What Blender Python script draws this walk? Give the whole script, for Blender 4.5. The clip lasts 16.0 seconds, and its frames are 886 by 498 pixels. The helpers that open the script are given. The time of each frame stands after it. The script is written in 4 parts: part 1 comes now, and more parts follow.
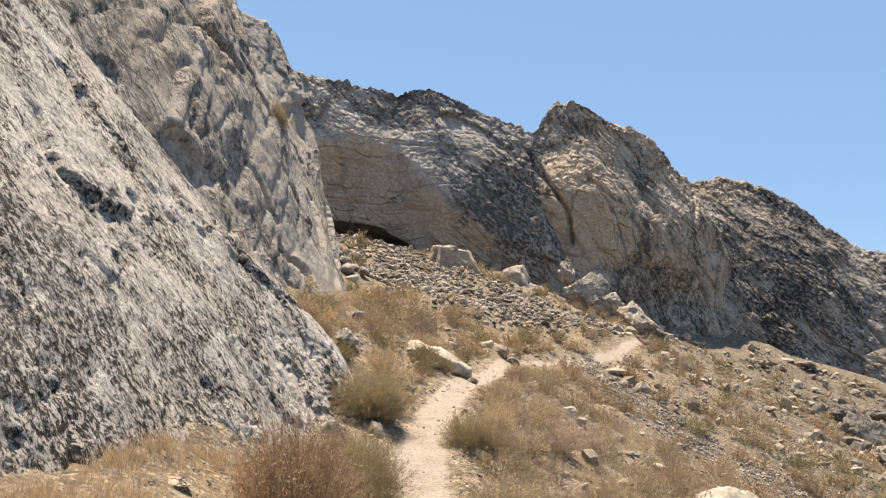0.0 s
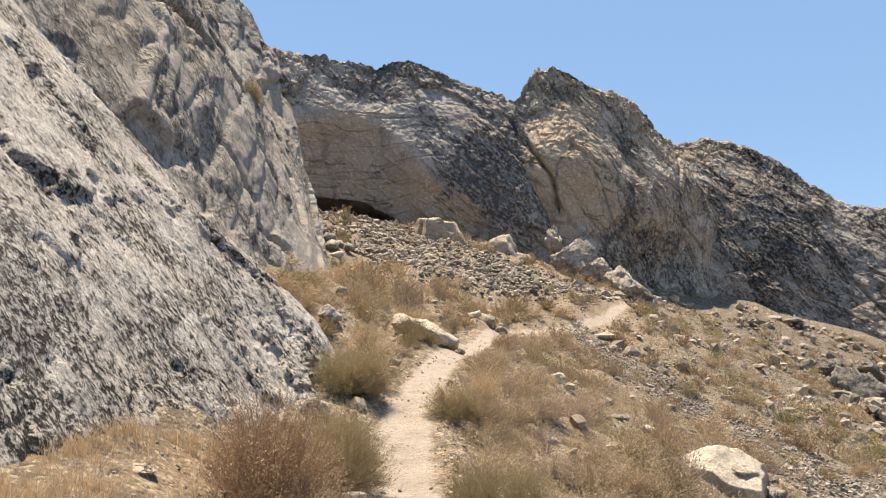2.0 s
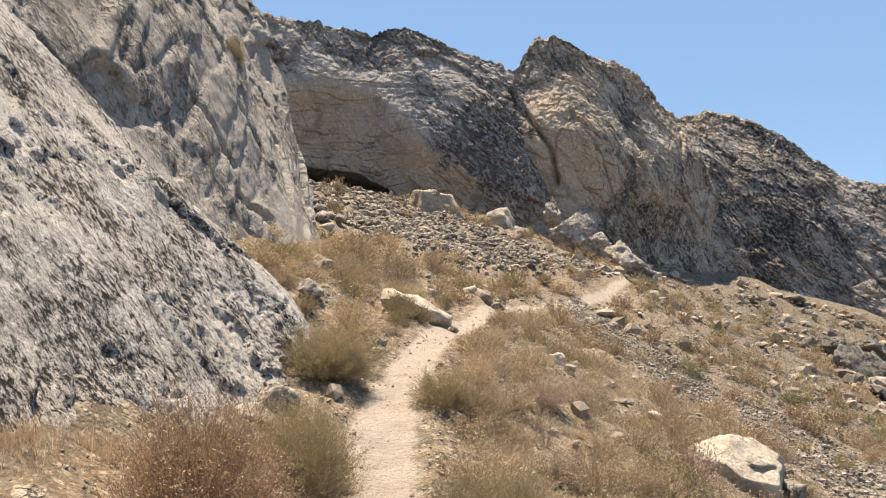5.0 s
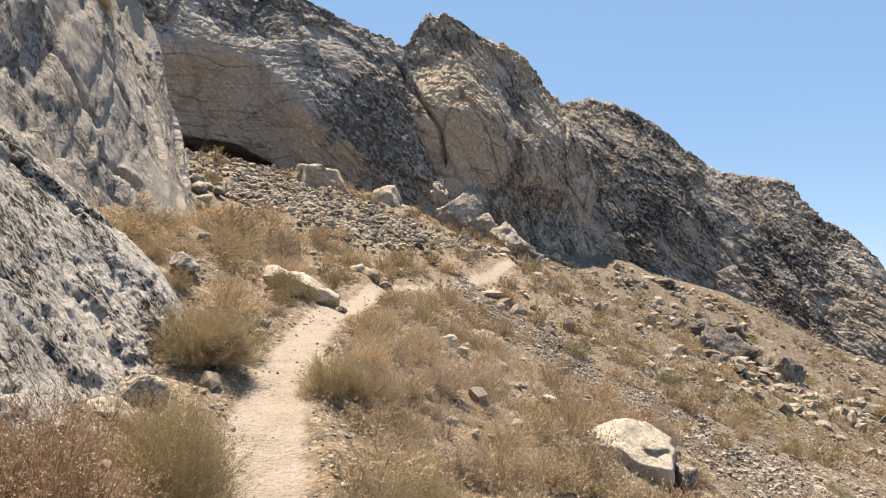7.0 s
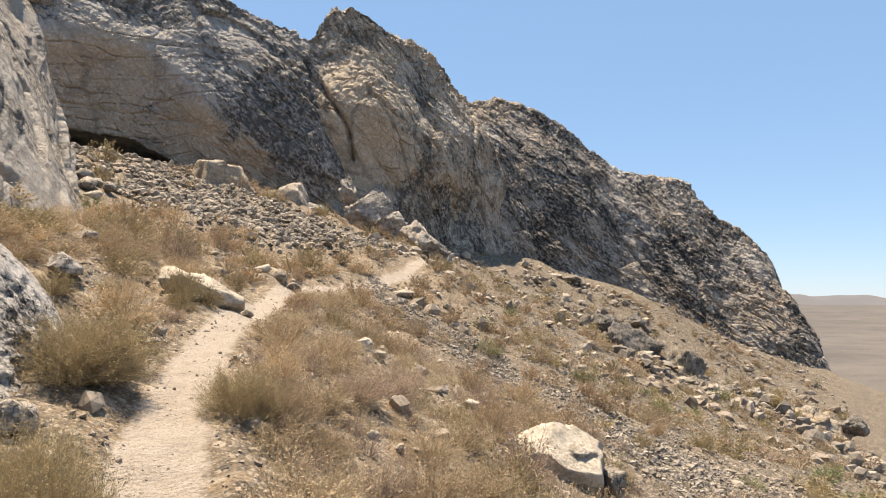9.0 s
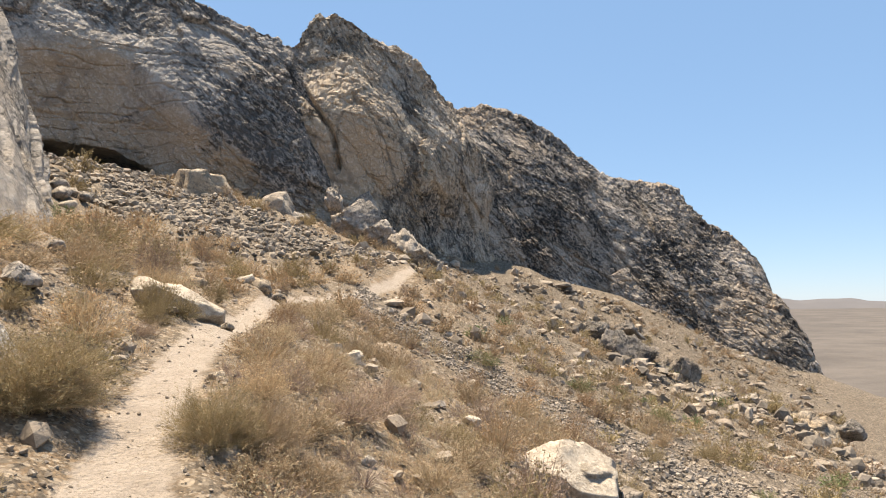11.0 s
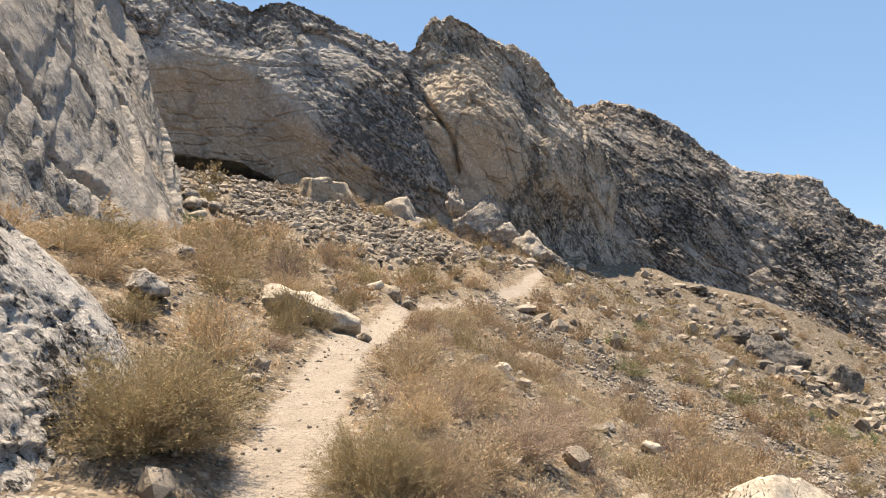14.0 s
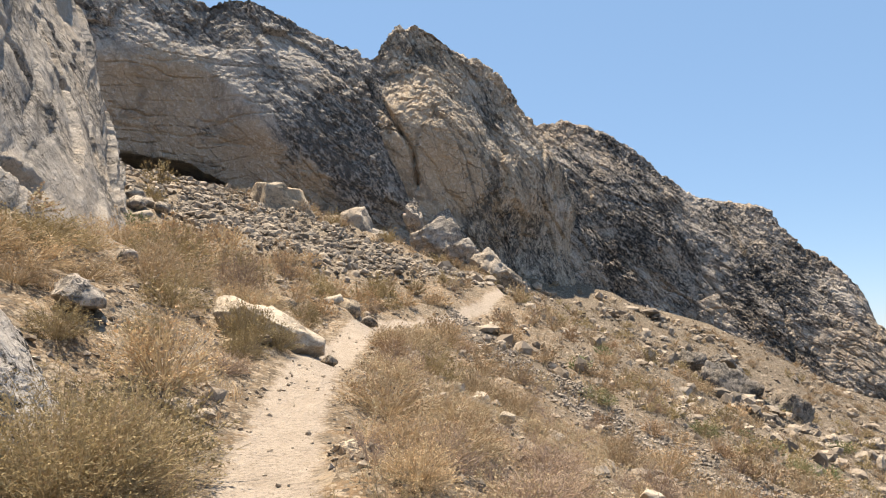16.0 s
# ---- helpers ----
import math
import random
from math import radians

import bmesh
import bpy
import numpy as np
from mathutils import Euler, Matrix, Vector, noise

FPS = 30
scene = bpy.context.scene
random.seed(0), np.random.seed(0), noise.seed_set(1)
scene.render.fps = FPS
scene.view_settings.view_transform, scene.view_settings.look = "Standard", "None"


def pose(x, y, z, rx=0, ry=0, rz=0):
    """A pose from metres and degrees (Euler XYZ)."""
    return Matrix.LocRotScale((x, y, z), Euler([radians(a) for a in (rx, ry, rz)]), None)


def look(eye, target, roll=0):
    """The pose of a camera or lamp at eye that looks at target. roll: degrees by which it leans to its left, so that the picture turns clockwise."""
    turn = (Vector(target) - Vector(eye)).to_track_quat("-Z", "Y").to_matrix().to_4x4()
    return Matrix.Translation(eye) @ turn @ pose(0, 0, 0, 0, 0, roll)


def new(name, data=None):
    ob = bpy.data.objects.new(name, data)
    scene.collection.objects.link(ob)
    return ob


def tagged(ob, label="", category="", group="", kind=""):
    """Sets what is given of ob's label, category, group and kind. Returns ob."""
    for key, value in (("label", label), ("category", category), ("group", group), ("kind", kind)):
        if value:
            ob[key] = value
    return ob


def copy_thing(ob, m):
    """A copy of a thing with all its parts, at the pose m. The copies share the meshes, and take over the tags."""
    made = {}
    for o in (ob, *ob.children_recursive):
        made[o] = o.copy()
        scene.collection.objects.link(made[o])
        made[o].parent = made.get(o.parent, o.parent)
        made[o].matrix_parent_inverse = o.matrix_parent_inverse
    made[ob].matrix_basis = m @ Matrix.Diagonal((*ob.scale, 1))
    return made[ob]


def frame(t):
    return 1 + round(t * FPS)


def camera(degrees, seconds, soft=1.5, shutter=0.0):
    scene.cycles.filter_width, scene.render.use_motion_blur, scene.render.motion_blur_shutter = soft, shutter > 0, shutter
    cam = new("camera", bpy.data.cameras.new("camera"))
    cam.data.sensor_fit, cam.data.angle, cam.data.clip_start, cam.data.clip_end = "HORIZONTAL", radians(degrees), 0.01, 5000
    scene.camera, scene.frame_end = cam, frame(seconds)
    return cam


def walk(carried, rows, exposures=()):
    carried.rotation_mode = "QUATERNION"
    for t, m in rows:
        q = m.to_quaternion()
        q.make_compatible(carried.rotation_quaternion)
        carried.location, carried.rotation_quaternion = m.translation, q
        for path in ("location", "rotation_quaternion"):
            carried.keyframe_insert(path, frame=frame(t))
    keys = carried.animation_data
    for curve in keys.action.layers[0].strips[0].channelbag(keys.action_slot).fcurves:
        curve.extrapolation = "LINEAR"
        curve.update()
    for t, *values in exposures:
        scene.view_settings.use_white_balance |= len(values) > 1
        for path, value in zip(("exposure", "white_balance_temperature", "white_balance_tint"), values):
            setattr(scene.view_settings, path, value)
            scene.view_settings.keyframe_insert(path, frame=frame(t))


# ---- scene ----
cam = camera(61.15, 16.0, soft=1.1)
PATH = [
    (0, (0.000, 0.000, 1.500), (0.001, 9.870, 3.108), 2.36),
    (0.5, (0.032, 0.050, 1.495), (0.517, 9.928, 2.976), 1.63),
    (1, (0.045, 0.075, 1.505), (0.520, 9.949, 3.013), 0.93),
    (1.5, (0.083, 0.144, 1.498), (0.379, 10.037, 2.928), 0.26),
    (2, (0.145, 0.191, 1.490), (0.305, 10.111, 2.746), -0.21),
    (2.5, (0.177, 0.238, 1.495), (0.547, 10.178, 2.529), 0.12),
    (3, (0.139, 0.425, 1.485), (0.807, 10.375, 2.227), 1.07),
    (3.5, (0.165, 0.615, 1.502), (0.941, 10.566, 2.107), 1.12),
    (4, (0.247, 0.898, 1.567), (0.624, 10.854, 2.422), 0.69),
    (4.2, (0.265, 0.976, 1.561), (0.432, 10.933, 2.476), 0.29),
    (6.3, (0.227, 1.804, 1.562), (0.773, 11.750, 2.446), -0.82),
    (6.5, (0.206, 1.880, 1.561), (1.023, 11.813, 2.380), -0.28),
    (7, (0.148, 2.076, 1.571), (1.899, 11.900, 2.225), 0.81),
    (7.5, (0.193, 2.267, 1.557), (2.481, 11.988, 2.081), 0.90),
    (8, (0.271, 2.477, 1.585), (2.739, 12.148, 2.200), 1.09),
    (8.5, (0.212, 2.666, 1.583), (2.945, 12.263, 2.236), 0.61),
    (9, (0.152, 2.831, 1.592), (3.106, 12.363, 2.246), -0.10),
    (9.5, (0.211, 3.020, 1.584), (3.207, 12.541, 2.191), -0.23),
    (9.7, (0.261, 3.110, 1.582), (3.334, 12.605, 2.218), -0.17),
    (11.8, (0.306, 4.092, 1.569), (3.295, 13.595, 2.442), -1.87),
    (12, (0.314, 4.194, 1.573), (3.000, 13.783, 2.490), -1.71),
    (12.5, (0.237, 4.399, 1.555), (2.316, 14.138, 2.466), -1.44),
    (13, (0.138, 4.663, 1.584), (1.975, 14.447, 2.531), -1.54),
    (13.5, (0.139, 4.926, 1.572), (2.054, 14.695, 2.520), -1.50),
    (14, (0.121, 5.222, 1.603), (1.767, 15.045, 2.495), -1.68),
    (14.5, (-0.008, 5.472, 1.638), (1.178, 15.353, 2.618), -1.29),
    (15, (-0.025, 5.807, 1.632), (0.982, 15.699, 2.701), 0.12),
    (15.5, (-0.018, 6.064, 1.655), (1.382, 15.917, 2.636), 0.83),
    (16, (-0.086, 6.399, 1.728), (2.229, 16.069, 2.798), 0.34),
]
walk(cam, [(t, look(e, g, r)) for t, e, g, r in PATH], [(0, 1.06, 7230, 10), (16, 1.06, 7230, 10)])

# ---- light ----
SUN_EL, SUN_AZ = 73.0, -22.0          # degrees; azimuth clockwise from +y
world = bpy.data.worlds.new("sky")
scene.world = world
world.use_nodes = True
wn = world.node_tree
sky = wn.nodes.new("ShaderNodeTexSky")
sky.sky_type, sky.sun_disc = "NISHITA", False
sky.sun_elevation, sky.sun_rotation = radians(SUN_EL), radians(SUN_AZ)
sky.altitude, sky.air_density, sky.dust_density, sky.ozone_density = 1200, 0.9, 0.15, 1.0
haze = wn.nodes.new("ShaderNodeMix")
haze.data_type = "RGBA"
haze.inputs[0].default_value = 0.6
haze.inputs[7].default_value = (1.55, 2.95, 5.3, 1)
wn.links.new(sky.outputs[0], haze.inputs[6])
wn.links.new(haze.outputs[2], wn.nodes["Background"].inputs[0])
wn.nodes["Background"].inputs[1].default_value = 0.09
sun = new("sun", bpy.data.lights.new("sun", "SUN"))
sun.data.energy, sun.data.angle, sun.data.color = 5.0, radians(0.5), (1.0, 0.91, 0.785)
az, el = radians(SUN_AZ), radians(SUN_EL)
sun.matrix_world = look((math.sin(az) * math.cos(el) * 50, math.cos(az) * math.cos(el) * 50, math.sin(el) * 50), (0, 0, 0))


# ---- tools ----
def hash01(ix, iy, iz, seed):
    h = (ix * 374761393 + iy * 668265263 + iz * 2147483647 + seed * 1274126177) & 0xFFFFFFFF
    h = ((h ^ (h >> 13)) * 1274126177) & 0xFFFFFFFF
    h = ((h ^ (h >> 16)) * 2246822519) & 0xFFFFFFFF
    return ((h ^ (h >> 15)) & 0xFFFFFF) / 16777215.0


def vnoise(p, seed=0):
    """Smooth value noise in -1..1 at the rows of p."""
    f = np.floor(p)
    i = f.astype(np.int64)
    w = p - f
    w = w * w * w * (w * (w * 6 - 15) + 10)
    out = 0
    for dx in (0, 1):
        for dy in (0, 1):
            for dz in (0, 1):
                k = (w[:, 0] if dx else 1 - w[:, 0]) * (w[:, 1] if dy else 1 - w[:, 1]) * (w[:, 2] if dz else 1 - w[:, 2])
                out = out + k * hash01(i[:, 0] + dx, i[:, 1] + dy, i[:, 2] + dz, seed)
    return out * 2 - 1


def fbm(p, octaves=4, seed=0, gain=0.5):
    out, a = 0, 1.0
    for k in range(octaves):
        out = out + a * vnoise(p * 2.03 ** k + 17.3 * k, seed + k)
        a *= gain
    return out


def veins(p, thin, seed):
    """Thin winding joints: 1 along the lines where a noise crosses zero, falling to 0 beside them."""
    return np.exp(-(fbm(p, 3, seed) / thin) ** 2)


def ridged(p, octaves=4, seed=0, gain=0.55):
    out, a = 0, 1.0
    for k in range(octaves):
        out = out + a * (1 - 2 * np.abs(vnoise(p * 2.07 ** k + 9.1 * k, seed + k)))
        a *= gain
    return out


def cells(p, seed=0):
    """Distance to the nearest and second nearest cell point, and the nearest cell's random number."""
    i = np.floor(p).astype(np.int64)
    d1 = np.full(len(p), 9.0)
    d2 = d1.copy()
    rnd = np.zeros(len(p))
    for dx in (-1, 0, 1):
        for dy in (-1, 0, 1):
            for dz in (-1, 0, 1):
                c = i + (dx, dy, dz)
                q = np.stack([hash01(c[:, 0], c[:, 1], c[:, 2], seed + k) for k in (0, 1, 2)], 1) + c
                d = np.sqrt(((q - p) ** 2).sum(1))
                nearer = d < d1
                d2 = np.where(nearer, d1, np.minimum(d2, d))
                rnd = np.where(nearer, hash01(c[:, 0], c[:, 1], c[:, 2], seed + 7), rnd)
                d1 = np.where(nearer, d, d1)
    return d1, d2, rnd


def facets(p, size, tilt, seed):
    """Broken rock: every cell is a plane with a slant and a step of its own. In metres."""
    q = p / size
    i = np.floor(q).astype(np.int64)
    best, out = np.full(len(p), 9.0), np.zeros(len(p))
    second = best.copy()
    for dx in (-1, 0, 1):
        for dy in (-1, 0, 1):
            for dz in (-1, 0, 1):
                c = i + (dx, dy, dz)
                h = [hash01(c[:, 0], c[:, 1], c[:, 2], seed + k) for k in range(7)]
                gap = q - c - np.stack(h[:3], 1)
                d = np.sqrt((gap ** 2).sum(1))
                nearer = d < best
                plane = (gap * (np.stack(h[3:6], 1) * 2 - 1)).sum(1) * tilt + (h[6] - 0.5) * tilt * 0.7
                second = np.where(nearer, best, np.minimum(second, d))
                out = np.where(nearer, plane, out)
                best = np.where(nearer, d, best)
    return size * (out - 0.22 * tilt * np.exp(-(second - best) * 25))


def curve_at(t, knots, values):
    """Smooth interpolation through values at knots (Catmull-Rom with finite differences)."""
    t, knots, values = np.asarray(t, float), np.asarray(knots, float), np.asarray(values, float)
    flat = values.reshape(len(knots), -1)
    s = np.gradient(flat, knots, axis=0)
    k = np.clip(np.searchsorted(knots, t) - 1, 0, len(knots) - 2)
    h = knots[k + 1] - knots[k]
    u = np.clip((t - knots[k]) / h, 0, 1)[:, None]
    h = h[:, None]
    out = (2 * u ** 3 - 3 * u ** 2 + 1) * flat[k] + (u ** 3 - 2 * u ** 2 + u) * h * s[k] + (3 * u ** 2 - 2 * u ** 3) * flat[k + 1] + (u ** 3 - u ** 2) * h * s[k + 1]
    return out.reshape((len(t),) + values.shape[1:])


def grid_faces(nu, nv):
    a = (np.arange(nu - 1)[:, None] * nv + np.arange(nv - 1)[None, :]).ravel()
    return np.stack([a, a + nv, a + nv + 1, a + 1], 1)


def mesh_from(name, verts, faces, smooth=True):
    """A mesh from arrays of corners and of equal-sided faces."""
    verts, faces = np.asarray(verts, np.float32), np.asarray(faces, np.int32)
    me = bpy.data.meshes.new(name)
    n, k = faces.shape
    me.vertices.add(len(verts))
    me.vertices.foreach_set("co", verts.ravel())
    me.loops.add(n * k)
    me.loops.foreach_set("vertex_index", faces.ravel())
    me.polygons.add(n)
    me.polygons.foreach_set("loop_start", np.arange(0, n * k, k, dtype=np.int32))
    me.polygons.foreach_set("use_smooth", np.full(n, smooth, dtype=bool))
    me.update(calc_edges=True)
    me.validate()
    return me


def thing(name, me, material, label="", category="", group="", kind="", parent=None):
    ob = new(name, me)
    if me is not None and not me.materials:
        me.materials.append(material)
    if parent is not None:
        ob.parent = parent
    return tagged(ob, label, category, group, kind)


def grid_normals(pts):
    du, dv = np.gradient(pts, axis=0), np.gradient(pts, axis=1)
    n = np.cross(du, dv)
    return n / np.maximum(np.linalg.norm(n, axis=2, keepdims=True), 1e-9)


# ---- materials ----
class Nodes:
    """Short hand for wiring a material."""

    def __init__(self, name, rough=0.9):
        self.mat = bpy.data.materials.new(name)
        self.mat.use_nodes = True
        self.tree = self.mat.node_tree
        self.shader = self.tree.nodes["Principled BSDF"]
        self.shader.inputs["Roughness"].default_value = rough
        self.shader.inputs["Specular IOR Level"].default_value = 0.25
        self.place = self.node("ShaderNodeNewGeometry").outputs["Position"]

    def node(self, kind, **values):
        n = self.tree.nodes.new(kind)
        for key, value in values.items():
            n.inputs[key].default_value = value
        return n

    def link(self, a, b):
        self.tree.links.new(a, b)

    def noise(self, scale, detail=6.0, rough=0.6, stretch=None, distort=0.0):
        n = self.node("ShaderNodeTexNoise", Scale=scale, Detail=detail, Roughness=rough, Distortion=distort)
        if stretch:
            m = self.node("ShaderNodeMapping")
            m.inputs["Scale"].default_value = stretch
            m.inputs["Rotation"].default_value = (0.25, 0.35, 0.2)
            self.link(self.place, m.inputs["Vector"])
            self.link(m.outputs[0], n.inputs["Vector"])
        else:
            self.link(self.place, n.inputs["Vector"])
        return n.outputs["Fac"]

    def cracks(self, scale, feature="DISTANCE_TO_EDGE"):
        n = self.node("ShaderNodeTexVoronoi", Scale=scale)
        n.feature = feature
        w = self.node("ShaderNodeTexNoise", Scale=scale * 1.7, Detail=4.0)
        self.link(self.place, w.inputs["Vector"])
        v = self.node("ShaderNodeVectorMath")
        v.operation = "MULTIPLY_ADD"
        v.inputs[1].default_value = (0.5 / scale,) * 3
        self.link(w.outputs["Color"], v.inputs[0])
        self.link(self.place, v.inputs[2])
        self.link(v.outputs[0], n.inputs["Vector"])
        return n.outputs["Distance"]

    def ramp(self, fac, *stops):
        r = self.node("ShaderNodeValToRGB")
        els = r.color_ramp.elements
        while len(els) < len(stops):
            els.new(0.5)
        for e, (at, c) in zip(els, stops):
            e.position = at
            e.color = (c, c, c, 1) if not isinstance(c, tuple) else (*c, 1)
        self.link(fac, r.inputs[0])
        return r.outputs[0]

    def mix(self, fac, a, b, how="MIX"):
        m = self.node("ShaderNodeMix")
        m.data_type, m.blend_type = "RGBA", how
        for socket, value in ((m.inputs[0], fac), (m.inputs[6], a), (m.inputs[7], b)):
            if isinstance(value, bpy.types.NodeSocket):
                self.link(value, socket)
            else:
                socket.default_value = value if isinstance(value, (int, float)) else (*value, 1)
        return m.outputs[2]

    def math(self, how, a, b):
        m = self.node("ShaderNodeMath")
        m.operation = how
        for socket, value in zip(m.inputs, (a, b)):
            if isinstance(value, bpy.types.NodeSocket):
                self.link(value, socket)
            else:
                socket.default_value = value
        return m.outputs[0]

    def finish(self, colour, height=None, strength=0.5, distance=0.02):
        if isinstance(colour, bpy.types.NodeSocket):
            tone = self.node("ShaderNodeHueSaturation", Value=0.87)
            self.link(colour, tone.inputs["Color"])
            self.link(tone.outputs[0], self.shader.inputs["Base Color"])
        else:
            self.shader.inputs["Base Color"].default_value = (*colour, 1)
        if height is not None:
            b = self.node("ShaderNodeBump", Strength=strength, Distance=distance)
            self.link(height, b.inputs["Height"])
            self.link(b.outputs[0], self.shader.inputs["Normal"])
        return self.mat


def rock_material(name, light, warm, dark, size, dark_from=0.5, warm_from=0.55, relief=0.06, dip=None, grain=1.0, spots=(), dark_spots=(), pitted=0.95, drawn=0.6, chipped=0.85, cracked=0.0, jointed=0.8, patchy=1.0):
    """Weathered limestone: pale ground, warm stains, dark lichen, and pits with their shade put into the colour. size:
    metres of the large blotches;
    dip: the direction along which streaks run; spots: (place, radius) of clean tan faces; dark_spots: of faces with
    more dark speckle."""
    n = Nodes(name)
    plain = n.place
    if dip:
        d = Vector(dip).normalized()
        side = d.cross(Vector((0, 0, 1))).normalized()
        join = n.node("ShaderNodeCombineXYZ")
        for k, (axis, shrink) in enumerate(((d, drawn), (side, 1.0), (d.cross(side), 1.0))):
            dot = n.node("ShaderNodeVectorMath")
            dot.operation = "DOT_PRODUCT"
            dot.inputs[1].default_value = axis * shrink
            n.link(n.place, dot.inputs[0])
            n.link(dot.outputs["Value"], join.inputs[k])
        n.place = join.outputs[0]
    joints = None
    for scale, thin in ((2.2, 0.006), (6.0, 0.011)):
        line = n.node("ShaderNodeMath")
        line.operation = "ABSOLUTE"
        n.link(n.math("SUBTRACT", n.noise(scale / size, 4, 0.55), 0.5), line.inputs[0])
        line = n.ramp(line.outputs[0], (thin * 0.4, 1.0), (thin * 1.6, 0.0))
        joints = line if joints is None else n.math("MAXIMUM", joints, line)
    streak = n.noise(2.4 / size, 8, 0.7, distort=0.1)
    pits = n.noise(17 * grain / size, 5, 0.62, distort=0.1)
    chips = n.noise(38 * grain / size, 4, 0.65)
    seams = None
    if cracked:
        seams = n.math("MINIMUM", n.cracks(1.5 / size), n.math("ADD", n.cracks(4.2 / size), 0.012))
        seams = n.ramp(seams, (0.012, 1.0), (0.05, 0.0))
    n.place = plain
    big = n.noise(1 / size, 5, 0.6)
    zone = n.noise(1.3 / size, 5, 0.65)
    fine = n.noise(16 * grain / size, 8, 0.72)
    warmth = n.ramp(big, (warm_from - 0.08, 0.0), (warm_from + 0.1, 1.0))
    lichen = n.math("ADD", streak, 0.0)
    clear = None
    # spots take dark speckle away around a place, the second list adds it
    for places, amount in ((spots, -0.2), (dark_spots, 0.095)):
        for place, radius in places:
            far = n.node("ShaderNodeVectorMath")
            far.operation = "DISTANCE"
            far.inputs[1].default_value = place
            n.link(n.place, far.inputs[0])
            wob = n.math("ADD", n.math("DIVIDE", far.outputs["Value"], radius), n.math("MULTIPLY", n.math("SUBTRACT", big, 0.5), 1.6))
            inside = n.ramp(wob, (0.7, 1.0), (1.15, 0.0))
            lichen = n.math("ADD", lichen, n.math("MULTIPLY", inside, amount))
            if amount < 0:
                warmth = n.math("MAXIMUM", warmth, inside)
                clear = inside if clear is None else n.math("MAXIMUM", clear, inside)
    lichen = n.ramp(lichen, (dark_from - 0.03, 0.0), (dark_from + 0.06, 0.92))
    c = n.mix(n.ramp(n.noise(3.1 / size, 6, 0.68), (0.47, 0.0), (0.56, 0.7)), light, tuple(v * 0.56 for v in light))
    c = n.mix(warmth, c, warm)
    c = n.mix(n.ramp(fine, (0.48, 0.0), (0.66, 0.75)), c, tuple(min(0.85, v * 1.4) for v in light))
    worn = n.ramp(zone, (0.42, chipped), (0.56, chipped * 0.25))
    if clear is not None:
        worn = n.math("MULTIPLY", worn, n.math("SUBTRACT", 1.0, n.math("MULTIPLY", clear, 0.85)))
    c = n.mix(n.math("MULTIPLY", n.ramp(chips, (0.41, 1.0), (0.49, 0.0)), worn), c, tuple(v * 1.5 for v in dark))
    speck = n.math("ADD", n.math("MULTIPLY", pits, 0.5), n.math("MULTIPLY", chips, 0.5))
    c = n.mix(n.math("MULTIPLY", lichen, n.ramp(speck, (0.47, 1.0), (0.545, 0.12))), c, dark)
    deep = n.math("ADD", pits, n.math("MULTIPLY", n.math("SUBTRACT", zone, 0.5), patchy))
    if clear is not None:
        deep = n.math("ADD", deep, n.math("MULTIPLY", clear, 0.16))
    # the shade inside the pits is painted into the colour, where the bump sinks
    c = n.mix(n.ramp(deep, (0.36, pitted), (0.43, 0.0)), c, dark)
    joints = n.math("MULTIPLY", joints, n.ramp(fine, (0.42, 0.0), (0.52, jointed)))
    c = n.mix(joints, c, dark)
    fine = n.math("SUBTRACT", fine, n.math("MULTIPLY", joints, 0.8))
    if seams is not None:
        seams = n.math("MULTIPLY", seams, n.ramp(zone, (0.4, cracked), (0.6, cracked * 0.15)))
        c = n.mix(seams, c, dark)
        fine = n.math("SUBTRACT", fine, n.math("MULTIPLY", seams, 0.7))
    h = n.math("ADD", n.math("ADD", n.math("MULTIPLY", fine, 0.7), n.math("MULTIPLY", chips, 0.4)), n.math("MULTIPLY", n.ramp(deep, (0.34, 0.0), (0.45, 1.0)), 0.6))
    return n.finish(c, h, 0.9, relief)


ROCK_NEAR = rock_material("pale_pitted_limestone", (0.56, 0.51, 0.46), (0.53, 0.46, 0.39), (0.03, 0.026, 0.023), 1.1, 0.555, 0.55, 0.05, (-0.62, 0.0, 0.78), 1.35, dark_spots=(((-6.3, 5.0, 6.6), 3.6), ((-2.3, 4.7, 1.3), 1.5), ((-2.8, 2.6, 1.3), 1.6), ((-2.1, 6.6, 1.2), 1.3), ((-3.0, 5.0, 2.2), 0.9)), drawn=0.6, pitted=0.95, patchy=0.75, chipped=0.6, jointed=0.4)
ROCK_MID = rock_material("tan_grey_limestone", (0.405, 0.362, 0.318), (0.40, 0.325, 0.25), (0.095, 0.086, 0.076), 3.0, 0.585, 0.55, 0.08, (-0.45, -0.25, 0.85), 1.2, dark_spots=(((-7.0, 14.0, 10.5), 5.5),), pitted=0.6, drawn=0.9, cracked=0.7, jointed=0.25)
ROCK_ALCOVE = rock_material("alcove_limestone", (0.54, 0.48, 0.42), (0.50, 0.395, 0.29), (0.135, 0.126, 0.118), 6.0, 0.53, 0.6, 0.3, (-0.66, 0.2, 0.7), 1.6, (((-7.5, 49, 12.0), 6.0), ((-2.0, 50, 11.0), 3.0), ((1.5, 50, 8.8), 2.4)), (((5.0, 51, 14.5), 6.0),), 0.7, chipped=0.6, cracked=0.45, drawn=0.5, jointed=0.3)
